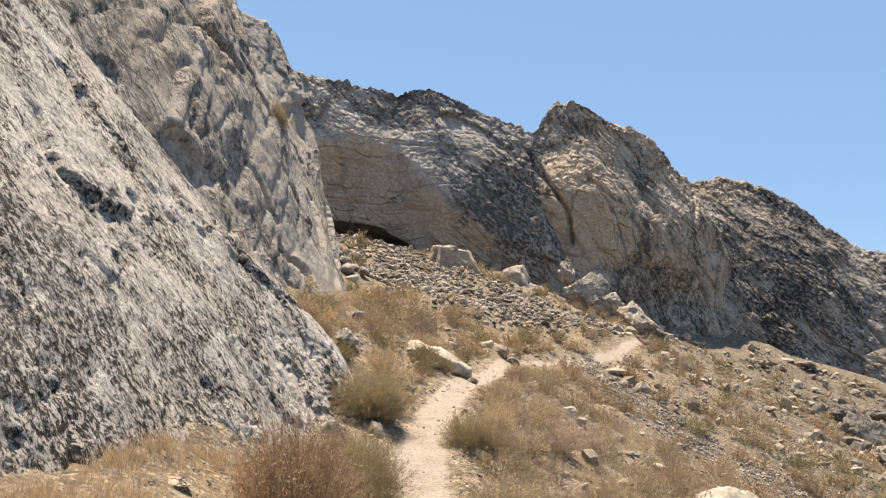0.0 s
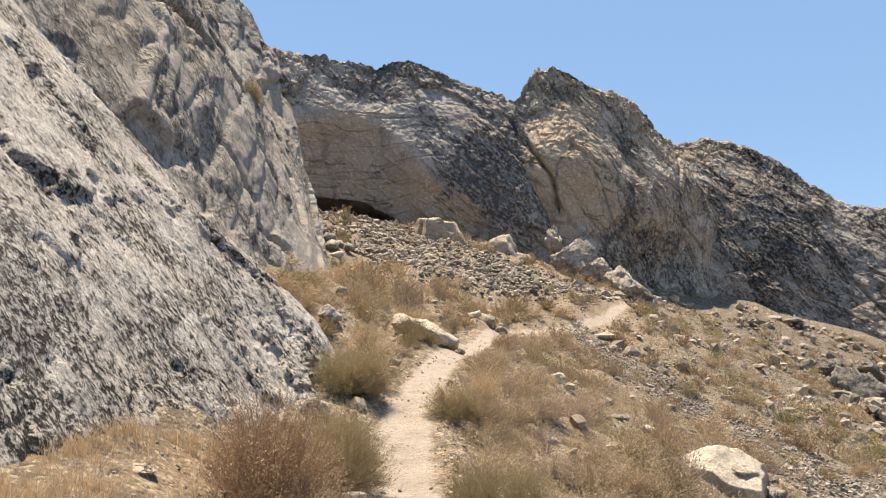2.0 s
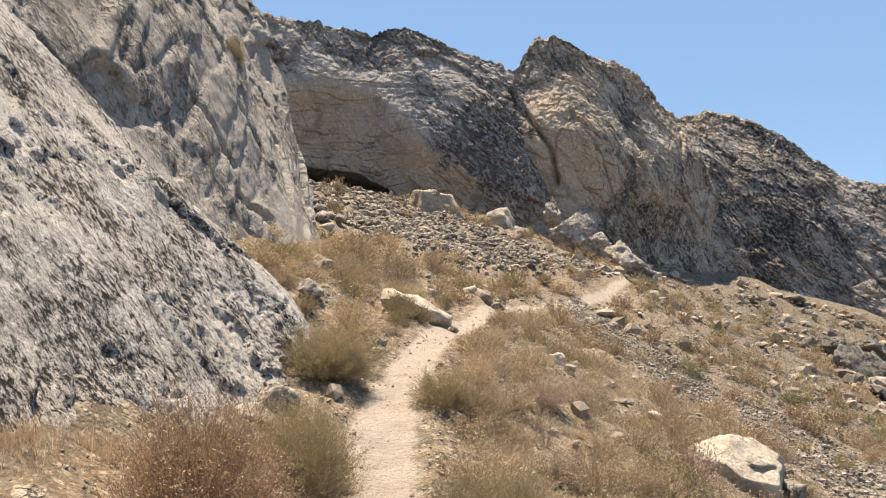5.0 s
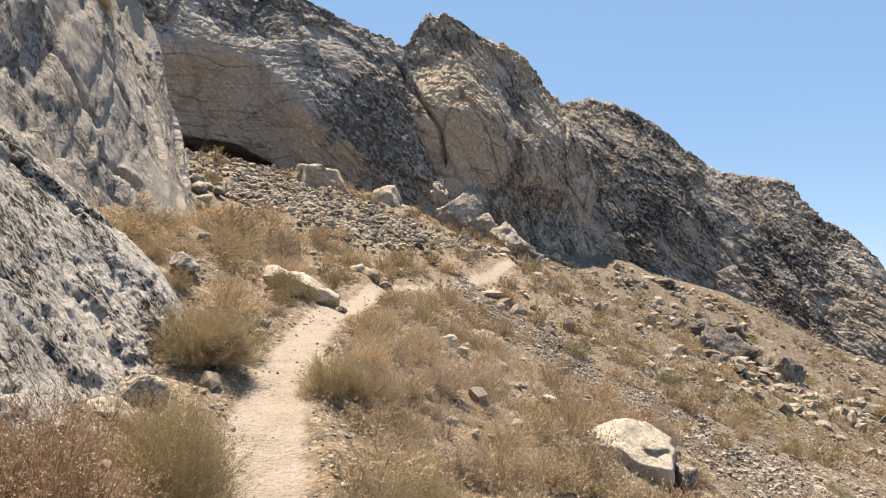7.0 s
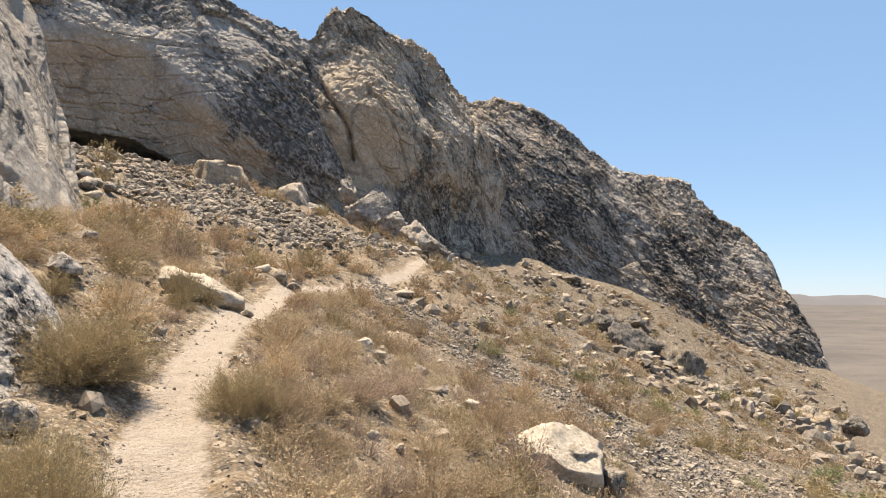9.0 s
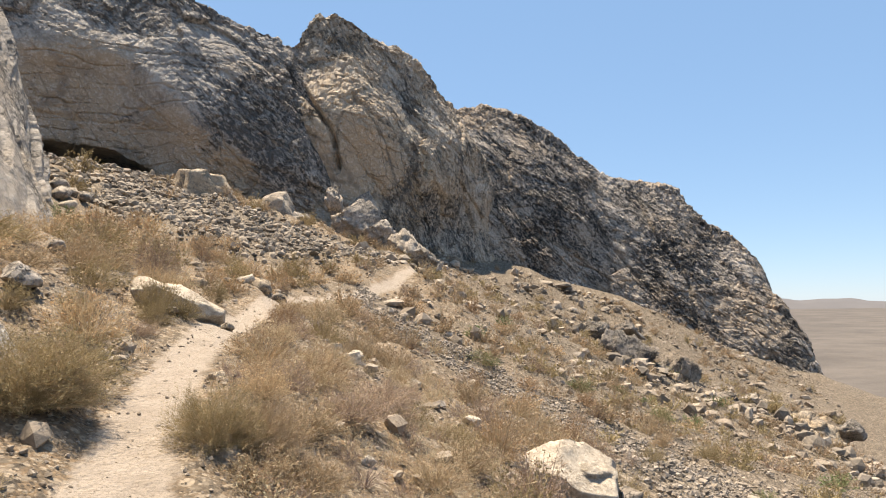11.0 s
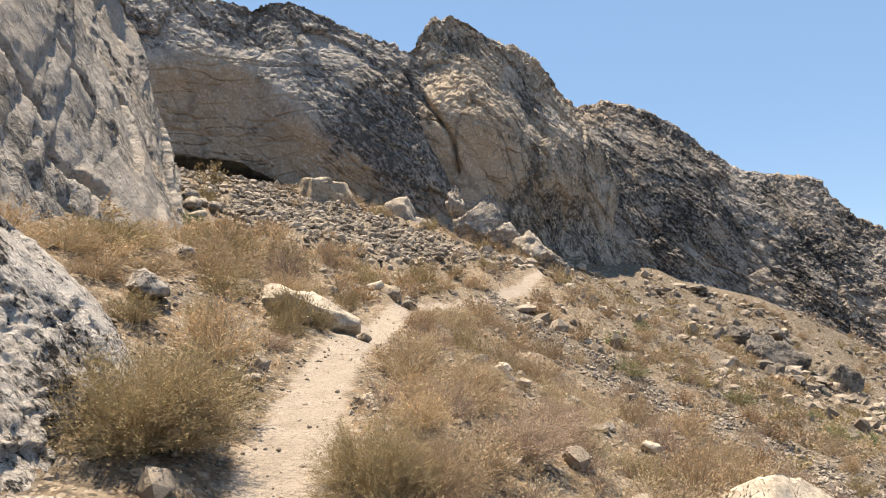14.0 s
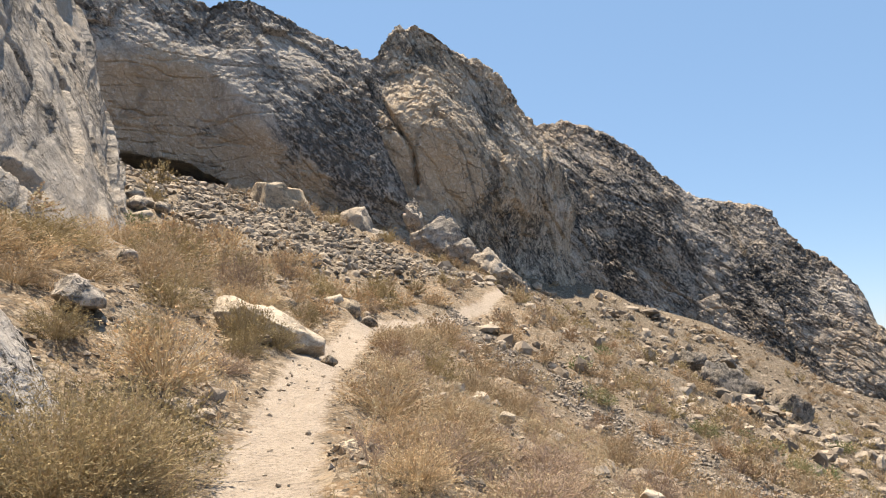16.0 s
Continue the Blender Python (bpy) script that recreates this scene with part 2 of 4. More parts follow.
ROCK_TOWER = rock_material("tower_limestone", (0.60, 0.52, 0.43), (0.58, 0.45, 0.32), (0.10, 0.093, 0.086), 5.0, 0.57, 0.48, 0.3, (-0.5, 0.2, 0.8), 1.4, (((10.5, 50, 12.5), 5.0), ((8.0, 50, 17.0), 3.0)), (((14.0, 53, 7.5), 4.0),), 0.65, chipped=0.6, cracked=0.7, drawn=0.5, jointed=0.35)
ROCK_RIDGE = rock_material("ridge_limestone", (0.52, 0.455, 0.39), (0.48, 0.375, 0.275), (0.06, 0.057, 0.055), 6.0, 0.515, 0.55, 0.3, (-0.7, 0.3, 0.7), 1.6, (((47.0, 57, 1.0), 4.0), ((24.2, 66.0, 19.2), 3.2)), (((26.0, 62, 11.0), 7.0), ((40.0, 60, 4.0), 5.0)), 0.7, cracked=0.6, drawn=0.5)


def ground_material():
    n = Nodes("dusty_gravel_slope")
    trodden = n.node("ShaderNodeAttribute")
    trodden.attribute_name = "trodden"
    stony = n.node("ShaderNodeAttribute")
    stony.attribute_name = "stony"
    a = n.noise(0.35, 5, 0.6)
    b = n.noise(3.0, 6, 0.65)
    s = n.noise(40.0, 5, 0.7)
    pebble = n.cracks(22.0, "F1")
    c = n.mix(n.ramp(a, (0.42, 0.0), (0.6, 1.0)), (0.275, 0.182, 0.105), (0.205, 0.152, 0.102))
    c = n.mix(n.ramp(b, (0.42, 0.0), (0.66, 0.75)), c, (0.335, 0.24, 0.153))
    far = n.node("ShaderNodeAttribute")
    far.attribute_name = "plain"
    c = n.mix(n.math("MULTIPLY", stony.outputs["Fac"], n.ramp(b, (0.25, 0.5), (0.5, 1.0))), c, (0.10, 0.085, 0.07))
    c = n.mix(n.ramp(s, (0.36, 0.55), (0.52, 0.0)), c, (0.10, 0.078, 0.056))
    dust = n.mix(n.ramp(b, (0.38, 0.0), (0.65, 1.0)), (0.37, 0.308, 0.25), (0.455, 0.385, 0.318))
    dust = n.mix(n.ramp(s, (0.38, 0.6), (0.48, 0.0)), dust, (0.21, 0.165, 0.118))
    dust = n.mix(n.ramp(n.noise(130.0, 3, 0.6), (0.36, 0.6), (0.45, 0.0)), dust, (0.17, 0.132, 0.094))
    patch = n.noise(0.9, 6, 0.7)
    c = n.mix(n.ramp(patch, (0.46, 0.0), (0.6, 0.75)), c, (0.13, 0.097, 0.066))
    c = n.mix(n.ramp(n.noise(7.0, 5, 0.7), (0.38, 0.7), (0.5, 0.0)), c, (0.10, 0.078, 0.055))
    for scale, amount in ((3.2, 0.6), (8.0, 0.9), (17.0, 0.85), (34.0, 0.8)):
        v = n.node("ShaderNodeTexVoronoi", Scale=scale)
        n.link(n.place, v.inputs["Vector"])
        one = n.node("ShaderNodeSeparateColor")
        n.link(v.outputs["Color"], one.inputs[0])
        tone = n.mix(one.outputs[0], (0.055, 0.045, 0.036), (0.47, 0.38, 0.28))
        lone = n.math("MULTIPLY", n.ramp(one.outputs[1], (0.36, 0.0), (0.42, amount)), n.ramp(v.outputs["Distance"], (0.35, 1.0), (0.5, 0.0)))
        c = n.mix(lone, c, tone)
    edge = n.math("ADD", trodden.outputs["Fac"], n.math("MULTIPLY", n.math("SUBTRACT", n.noise(5.0, 4, 0.6), 0.5), 0.9))
    c = n.mix(n.ramp(edge, (0.38, 0.0), (0.62, 1.0)), c, dust)
    c = n.mix(far.outputs["Fac"], c, n.mix(n.ramp(n.noise(0.012, 6, 0.7), (0.4, 0.0), (0.6, 1.0)), (0.10, 0.086, 0.075), (0.15, 0.128, 0.11)))
    h = n.math("ADD", n.math("ADD", n.math("ADD", b, n.noise(6.5, 3, 0.55)), n.math("MULTIPLY", s, 0.6)), n.math("MULTIPLY", pebble, -0.5))
    return n.finish(c, h, 0.9, 0.045)


GROUND = ground_material()

# ---- ground ----
# cross sections of the slope: distance ahead, then (across, height) from the cliff side down to the valley
SECTIONS = {
    -8: ((-12, 3.0), (-3, 0.9), (-0.5, -0.05), (0.5, -0.1), (3, -1.0), (12, -4.0), (60, -20)),
    0: ((-9, 3.0), (-2.6, 0.8), (-0.45, 0.05), (0.45, 0.0), (3, -1.0), (12, -4.0), (60, -19)),
    4.5: ((-9, 3.0), (-1.7, 0.75), (-0.55, 0.12), (0.35, 0.06), (3, -0.9), (12, -3.9), (60, -18)),
    7: ((-9, 3.5), (-2.0, 0.95), (-0.5, 0.22), (0.3, 0.12), (2.8, -0.85), (12, -3.6), (60, -17)),
    10: ((-8, 4.0), (-1.5, 0.95), (-0.5, 0.68), (0.35, 0.66), (2.0, -0.02), (6, -1.7), (14, -4.0), (60, -16.5)),
    14: ((-8, 5.0), (-1.6, 1.85), (-0.4, 1.2), (0.5, 1.15), (3.5, -0.02), (6, -1.0), (20, -5.2), (60, -15.5)),
    20: ((-8, 6.0), (-3.0, 3.4), (0.0, 2.1), (1.0, 1.62), (1.8, 1.55), (6.3, -0.32), (18, -4.3), (60, -14)),
    26: ((-8, 6.5), (-2.8, 4.1), (0.6, 3.0), (2.6, 2.0), (3.4, 1.92), (10.4, -0.4), (18.3, -3.4), (24, -5.6), (30, -7.2), (60, -13.5)),
    35: ((-9, 8.2), (-3.6, 6.1), (2, 4.7), (8.6, 3.15), (9.6, 3.1), (11.7, 1.56), (21.6, -2.35), (28, -4.1), (34, -6.9), (60, -13.5)),
    45: ((-9, 9.6), (-1, 8.4), (4, 7.2), (8, 5.6), (15.7, 2.6), (25, -1.2), (34, -4.0), (60, -10.5)),
    57: ((-9, 10), (8, 8), (15, 6.5), (22, 4.9), (35, 1.3), (43, -2.5), (52.6, -4.9), (62, -8.0), (80, -16)),
    75: ((-9, 12), (20, 8), (45, 0), (52, -6), (62, -11.5), (90, -22)),
}
PATH_LINE = ((-8, 0.0), (0, 0.0), (6.0, -0.14), (8.2, -0.2), (10.4, -0.1), (13, 0.18), (15.5, 0.52), (18, 1.05), (24.5, 2.5), (29, 5.6), (32, 7.4), (35.5, 9.2), (38, 10.5))
PLAIN = -34.0


def path_x(y):
    return np.interp(y, *zip(*PATH_LINE))


def slope_height(x, y):
    """The height of the ground without its small unevenness."""
    keys = sorted(SECTIONS)
    rows = []
    for k in keys:
        px, pz = np.array(SECTIONS[k], float).T
        z = np.interp(x, px, pz)
        z = np.where(x > px[-1], pz[-1] + (x - px[-1]) * -0.36, z)
        z = np.where(x < px[0], pz[0] + np.minimum(px[0] - x, 40) * 0.3, z)
        rows.append(z)
    rows = np.array(rows)
    ks = np.array(keys, float)
    s = np.gradient(rows, ks, axis=0)
    yy = np.clip(y, ks[0], ks[-1])
    k = np.clip(np.searchsorted(ks, yy) - 1, 0, len(ks) - 2)
    h = ks[k + 1] - ks[k]
    u = (yy - ks[k]) / h
    j = np.arange(len(x))
    z = (2 * u ** 3 - 3 * u ** 2 + 1) * rows[k, j] + (u ** 3 - 2 * u ** 2 + u) * h * s[k, j] + (3 * u ** 2 - 2 * u ** 3) * rows[k + 1, j] + (u ** 3 - u ** 2) * h * s[k + 1, j]
    out = np.maximum(np.maximum(y - ks[-1], ks[0] - y), 0)
    z = z - 0.25 * np.minimum(out, 400)
    far = np.hypot(x, y)
    low = PLAIN + 1.2 * fbm(np.stack([x / 90, y / 90, x * 0], 1), 3, 5)
    z = np.maximum(z, low) + 2.0 * np.exp(-np.abs(z - low) / 2.5) * 0.4
    return np.where(far > 700, low, z)


def path_side(x, y):
    """Distance from the middle of the trodden path."""
    slant = np.interp(y, (14, 17, 26, 29, 36), (1.0, 0.95, 0.9, 0.75, 0.75))
    return np.abs(x - path_x(y)) * slant


def ground_height(x, y):
    x, y = np.asarray(x, float).ravel(), np.asarray(y, float).ravel()
    z = slope_height(x, y)
    d = path_side(x, y)
    off = np.clip((d - 0.3) / 0.25, 0, 1) * np.clip((40 - y) / 6, 0, 1) + np.clip((y - 34) / 6, 0, 1)
    off = np.clip(off, 0, 1)
    p = np.stack([x, y, x * 0], 1)
    rough = 0.10 * fbm(p / 1.3, 4, 11) + 0.035 * fbm(p / 0.22, 3, 12)
    far = np.clip(np.hypot(x, y) / 12, 1, 5)
    z = z + rough * (0.3 + 0.7 * off) * far ** 0.6 + 0.05 * off
    return np.where((d < 0.5) & (y < 38), z - 0.03 * np.clip(1 - d / 0.5, 0, 1), z)


def spread(near_lo, near_hi, step, grow, lo, hi):
    """Grid lines, evenly close between near_lo and near_hi, then ever wider."""
    out = list(np.arange(near_lo, near_hi, step))
    a, s = out[0], step
    while a > lo:
        s *= grow
        a -= s
        out.insert(0, a)
    a, s = out[-1], step
    while a < hi:
        s *= grow
        a += s
        out.append(a)
    return np.array(out)


gx = spread(-2.0, 3.0, 0.08, 1.06, -3500, 4500)
gy = spread(4.5, 11.0, 0.08, 1.045, -3000, 4500)
X, Y = np.meshgrid(gx, gy, indexing="ij")
ground_pts = np.stack([X.ravel(), Y.ravel(), ground_height(X, Y)], 1)
ground_mesh = mesh_from("ground", ground_pts, grid_faces(len(gx), len(gy)))


def gravel(x, y):
    """How much bare grey gravel covers a place on the lower slope, 0 to 1."""
    x, y = np.asarray(x, float), np.asarray(y, float)
    mid = np.interp(y, (8, 12, 16, 20, 24, 28), (7.4, 8.4, 9.2, 9.0, 7.2, 6.0))
    wide = np.interp(y, (8, 12, 16, 20, 24, 28, 31), (1.0, 1.7, 2.0, 2.0, 1.7, 1.0, 0.05))
    return np.clip(1.5 - np.abs(x - mid) / wide, 0, 1) * (y > 6) * (y < 31)


def rubble(x, y):
    """How much broken rubble covers a place below the cave, 0 to 1."""
    x, y = np.asarray(x, float), np.asarray(y, float)
    mid = np.interp(x, (-4, 0, 5, 8), (36.5, 36.2, 36.5, 37.5))
    wide = np.interp(x, (-4.2, -2, 1, 5, 8.5), (2.5, 4.5, 5.2, 2.6, 0.8))
    return np.clip(1.6 - np.abs(y - mid) / wide, 0, 1) * (x > -3.4) * (x < 9)


GX, GY = ground_pts[:, 0], ground_pts[:, 1]
worn = np.clip((np.interp(GY, (6, 8, 10, 14, 24, 30), (0.58, 0.53, 0.46, 0.46, 0.46, 0.42)) - path_side(GX, GY)) / 0.35, 0, 1) * (GY < 37.5)
bare = np.maximum(np.maximum(gravel(GX, GY), rubble(GX, GY)), 0.75 * np.clip((GX - 0.3 * GY - 0.5) / 3, 0, 1) * (GY > 6) * (GY < 75))
for key, values in (("trodden", worn), ("stony", bare), ("plain", np.clip((np.hypot(GX, GY) - 75) / 40, 0, 1))):
    ground_mesh.attributes.new(key, "FLOAT", "POINT").data.foreach_set("value", values.astype(np.float32))
thing("ground", ground_mesh, GROUND, "dusty stony hillside with a trodden path falling to a plain", "ground", kind="structure")


# ---- cliffs ----
def loft(stations, nu, nv, profile, back=3.0, wrinkle=None):
    """A rock face between a foot line and a top line, rolled back over the top.
    stations: (foot, top) pairs; profile(u, v): how far it swells out of the straight face, in metres."""
    foot = np.array([s[0] for s in stations], float)
    top = np.array([s[1] for s in stations], float)
    run = np.concatenate([[0], np.cumsum(np.linalg.norm(np.diff(foot + top, axis=0), axis=1))])
    run /= run[-1]
    us = np.linspace(0, 1, nu)
    f, t = curve_at(us, run, foot), curve_at(us, run, top)
    vs = np.linspace(-0.12, 1.0, nv)
    pts = f[:, None] + (t - f)[:, None] * vs[None, :, None]
    along = np.gradient((f + t) / 2, axis=0)
    out = np.stack([along[:, 1], -along[:, 0], along[:, 0] * 0], 1)
    out /= np.linalg.norm(out, axis=1, keepdims=True)
    uu, vv = np.meshgrid(us, vs, indexing="ij")
    pts = pts + out[:, None] * profile(uu, vv, pts)[..., None]
    over = np.linspace(0, 1, 14)[1:]
    roll = pts[:, -1:, :] - out[:, None] * (back * over)[None, :, None] - np.array([0, 0, 1.0]) * (back * over ** 2 * 0.9)[None, :, None]
    pts = np.concatenate([pts, roll], 1)
    n = grid_normals(pts)
    flat = pts.reshape(-1, 3)
    if wrinkle is not None:
        pts = pts + n * wrinkle(flat).reshape(pts.shape[:2])[..., None]
    return pts


def cliff(name, pts, material, label, smooth=True):
    nu, nv = pts.shape[:2]
    return thing(name, mesh_from(name, pts.reshape(-1, 3), grid_faces(nu, nv), smooth), material, label, "cliff")


def tilted(p, degrees, stretch):
    """Coordinates turned about the view's depth so that features run down to the right, drawn out by stretch."""
    a = radians(degrees)
    q = p.copy()
    q[:, 0] = (p[:, 0] * math.cos(a) - p[:, 2] * math.sin(a)) / stretch
    q[:, 2] = p[:, 0] * math.sin(a) + p[:, 2] * math.cos(a)
    return q


def clefts(p, lines):
    """Depth of carved cracks: each line is a run of places, its width and its depth."""
    out = np.zeros(len(p))
    for places, wide, deep in lines:
        for a, b in zip(places, places[1:]):
            a, b = np.array(a, float), np.array(b, float)
            t = np.clip(((p - a) @ (b - a)) / ((b - a) @ (b - a)), 0, 1)
            d = np.linalg.norm(p - a - t[:, None] * (b - a), axis=1) + 0.35 * wide * vnoise(p / 0.6, 3)
            out = np.maximum(out, deep * np.exp(-(d / wide) ** 2))
    return out


FLAT = np.array([1, 0.12, 1])
FAR_CRACKS = (
    (((6.0, 52, 17.4), (7.3, 51, 14.6), (8.4, 51, 12.5), (8.8, 51, 10.3)), 0.14, 1.0), (((21.2, 62, 17.4), (19.1, 58, 14.5), (18.3, 57, 12.0), (18.9, 57, 9.9), (20.5, 57, 7.0)), 0.15, 1.1),
    (((40.2, 64, 12.6), (40.2, 62, 8.3), (41.6, 59, 3.6), (41.2, 57, -0.8)), 0.17, 1.0), (((45.6, 62, 8.0), (46.6, 60, 5.7), (47.8, 58, 2.6)), 0.17, 1.0),
    (((31, 62, 15), (34, 61, 9), (37, 60, 4)), 0.14, 0.5),
    (((26, 62, 16), (29, 61, 10), (30, 60, 6)), 0.11, 0.4), (((-9, 50, 13.0), (-5, 50, 12.7), (-1, 50, 12.2)), 0.10, 0.12))


def far_wrinkle(p):
    q = tilted(p, 42, 1.9)
    bent = q + 0.35 * fbm(p / 2.5, 3, 3)[:, None]
    smooth = np.clip((p[:, 0] + 3 - 0.5 * (p[:, 2] - 9)) / 3, 0.15, 1)
    smooth = np.maximum(smooth, np.clip((p[:, 2] - 17) / 2, 0, 1))
    rough = np.clip(0.5 + 1.5 * fbm(p / 5, 2, 28), 0.15, 1)
    bed = np.abs(((p[:, 2] + 0.5 * fbm(p / 4, 2, 33)) * 0.9) % 1 - 0.5)
    strata = tilted(p, 42, 6.0)
    leaf = 0.05 * ridged(strata / 1.7, 3, 43) - 0.22 * veins(strata / 1.6, 0.05, 44) - 0.12 * veins(q / 0.9, 0.06, 45) + 0.1
    crest = np.clip((p[:, 2] - np.interp(p[:, 0], (0, 6, 9, 12, 18, 26, 34, 41, 46, 50), (19.5, 17.5, 20, 19, 16, 17, 13, 11, 9, 4))) / 2, 0, 1)
    crag = facets(bent, 2.6, 0.1, 21) + facets(bent, 0.9, 0.12, 26) + (0.4 + 0.6 * rough) * leaf + rough * facets(bent, 0.4, 0.2, 29) + crest * (facets(p, 0.8, 0.18, 46) + 0.1 * fbm(p / 0.35, 3, 47))
    beds = np.clip(0.06 - bed, 0, 1) / 0.06 * np.clip(0.5 + 2 * fbm(p / 3, 2, 37), 0, 1)
    cracks = clefts(p * FLAT, [([np.array(a) * FLAT for a in run], wide, deep) for run, wide, deep in FAR_CRACKS])
    return 0.05 + 0.4 * fbm(p / 6.0, 2, 19) + smooth * crag + (1 - smooth) * (0.1 + 0.35 * facets(bent, 1.2, 0.14, 26) - 0.14 * veins(p * [0.22, 0.22, 0.9], 0.05, 48) - 0.1 * beds) + 0.03 * fbm(p / 0.3, 2, 41) - cracks


ALCOVE = (
    ((-17, 47, 10), (-17.3, 48, 20.5)), ((-11, 49.5, 9.8), (-11.8, 52, 22.0)), ((-7.5, 50, 9.4), (-7.55, 52.6, 21.95)), ((-5.2, 50.3, 9.1), (-5.3, 53.2, 21.6)), ((-3.6, 50.4, 8.9), (-3.9, 53.4, 21.5)),
    ((-1, 50, 8.5), (-1.7, 53.6, 21.95)), ((3, 50, 7.6), (0.85, 54, 20.95)), ((6, 50.5, 7), (3.5, 54.4, 20.1)), ((9, 52, 6.8), (6.3, 55, 19.3)), ((11, 54, 6.8), (9.5, 58, 18.8)))
ARCH = ((-20, 16.0), (-9.3, 16.4), (-5.2, 16.7), (-3.3, 16.5), (-2.2, 15.0), (1.8, 11.6), (4.2, 9.7), (8.1, 7.9), (14, 4.0))


def alcove_profile(u, v, p):
    """A leaning face with a hollow under the arch line, and the low cave at its foot."""
    x, z = p[..., 0], p[..., 2]
    wave = 0.35 * vnoise(p.reshape(-1, 3) / 1.6, 14).reshape(x.shape)
    under = np.interp(x, *zip(*ARCH)) + wave - z
    hollow = -1.9 * (1 - np.exp(-np.log1p(np.exp(under * 1.3)) / 1.3 / 2.2)) * np.clip((9 - x) / 6, 0, 1)
    lip = 0.2 * np.exp(-((under + 0.3) / 0.9) ** 2) * np.clip((3 - x) / 4, 0.25, 1)
    cave = -4.0 * np.clip((0.125 * np.sqrt(np.maximum(0, 1 - ((x + 7.0) / 5.4) ** 2)) + 0.05 * np.clip((4 - x) / 3, 0, 1) + 0.02 * vnoise(p.reshape(-1, 3) / 1.1, 12).reshape(x.shape) - v) / 0.03, 0, 1)
    return 1.2 + hollow + lip + cave + 0.9 * np.sin(np.clip(v, 0, 1) * 3.14)


TOWER = (
    ((6.3, 53, 7), (5.9, 56.5, 18.9)), ((8.2, 50.2, 7.2), (7.2, 54.3, 20.95)), ((10.5, 49.6, 6.6), (9.0, 54, 22.0)), ((13, 51, 5.6), (10.6, 54, 21.4)),
    ((15.5, 53, 5.0), (12.4, 55, 20.55)), ((18.5, 55, 5.0), (15.6, 57, 20.45)), ((21, 57, 4.9), (18.2, 59, 19.35)), ((24, 61, 4.8), (21.5, 64, 18.65)))


def tower_profile(u, v, p):
    return 1.5 * np.exp(-((v - 0.48) / 0.26) ** 2) + 0.2 * np.sin(v * 9 + p[..., 0] * 0.4)


RIDGE = (
    ((18, 58, 5.2), (19, 65, 18.70)), ((22, 58.5, 4.9), (22.8, 66, 19.30)), ((26, 60, 4.4), (25.8, 67, 19.75)), ((29, 60, 4), (29, 67, 18.9)), ((31.5, 60, 3.1), (31.7, 67, 18.0)),
    ((34.2, 60, 1.9), (34.4, 67, 16.10)), ((37, 59, 0.2), (37.6, 67, 13.95)), ((39.5, 58, -1.2), (41, 67, 13.3)), ((42, 57.5, -2.1), (45.2, 66.5, 12.3)),
    ((45, 57, -3.2), (47.0, 65, 9.6)), ((47.5, 56.3, -3.9), (49.9, 63.5, 7.7)), ((50, 55.5, -4.5), (50.8, 60, 2.7)), ((51.6, 55.3, -5.0), (51.8, 57, -2.15)))


def ridge_profile(u, v, p):
    return 1.3 * np.sin(np.clip(v, 0, 1) * 3.14) * np.clip((1.02 - u) / 0.2, 0, 1)


cliff("cliff", loft(ALCOVE, 300, 200, alcove_profile, 6, far_wrinkle), ROCK_ALCOVE, "grey limestone cliff overhanging a shallow cave", False)
cliff("cliff", loft(TOWER, 250, 210, tower_profile, 5, far_wrinkle), ROCK_TOWER, "tan and grey limestone tower with a notched peak", False)
cliff("cliff", loft(RIDGE, 400, 210, ridge_profile, 8, far_wrinkle), ROCK_RIDGE, "dark grey leaning rock ridge falling to the valley", False)


SIDE = np.array([0.2, 1, 1])
WALL_CRACKS = (
    (((-5.4, 14.3, 9.0), (-5.4, 14.8, 8.6), (-5.35, 15.9, 8.5), (-5.36, 17.4, 8.5)), 0.15, 0.6), (((-5.2, 17.9, 8.9), (-5.1, 18.6, 8.6), (-5.0, 19.3, 8.1)), 0.1, 0.4),
    (((-4.3, 22.5, 6.7), (-4.3, 23.6, 6.3), (-4.35, 24.9, 5.9)), 0.17, 0.9), (((-4.2, 16.4, 4.3), (-3.8, 16.9, 3.95), (-3.6, 18.0, 3.7)), 0.1, 0.4),
    (((-4.0, 18.6, 6.4), (-3.95, 19.1, 6.0), (-3.9, 19.5, 5.7)), 0.1, 0.45), (((-4.2, 15.9, 5.8), (-3.9, 16.4, 5.2), (-3.85, 16.8, 4.7)), 0.07, 0.3),
    (((-6.5, 22.2, 11.0), (-6.2, 22.4, 10.1), (-6.4, 24.3, 10.5)), 0.13, 0.5), (((-6.0, 32.3, 10.2), (-5.6, 32.6, 8.6), (-5.3, 32.8, 7.2)), 0.14, 0.5), (((-7.2, 27.0, 12.8), (-6.2, 25.5, 10.6)), 0.13, 0.5))


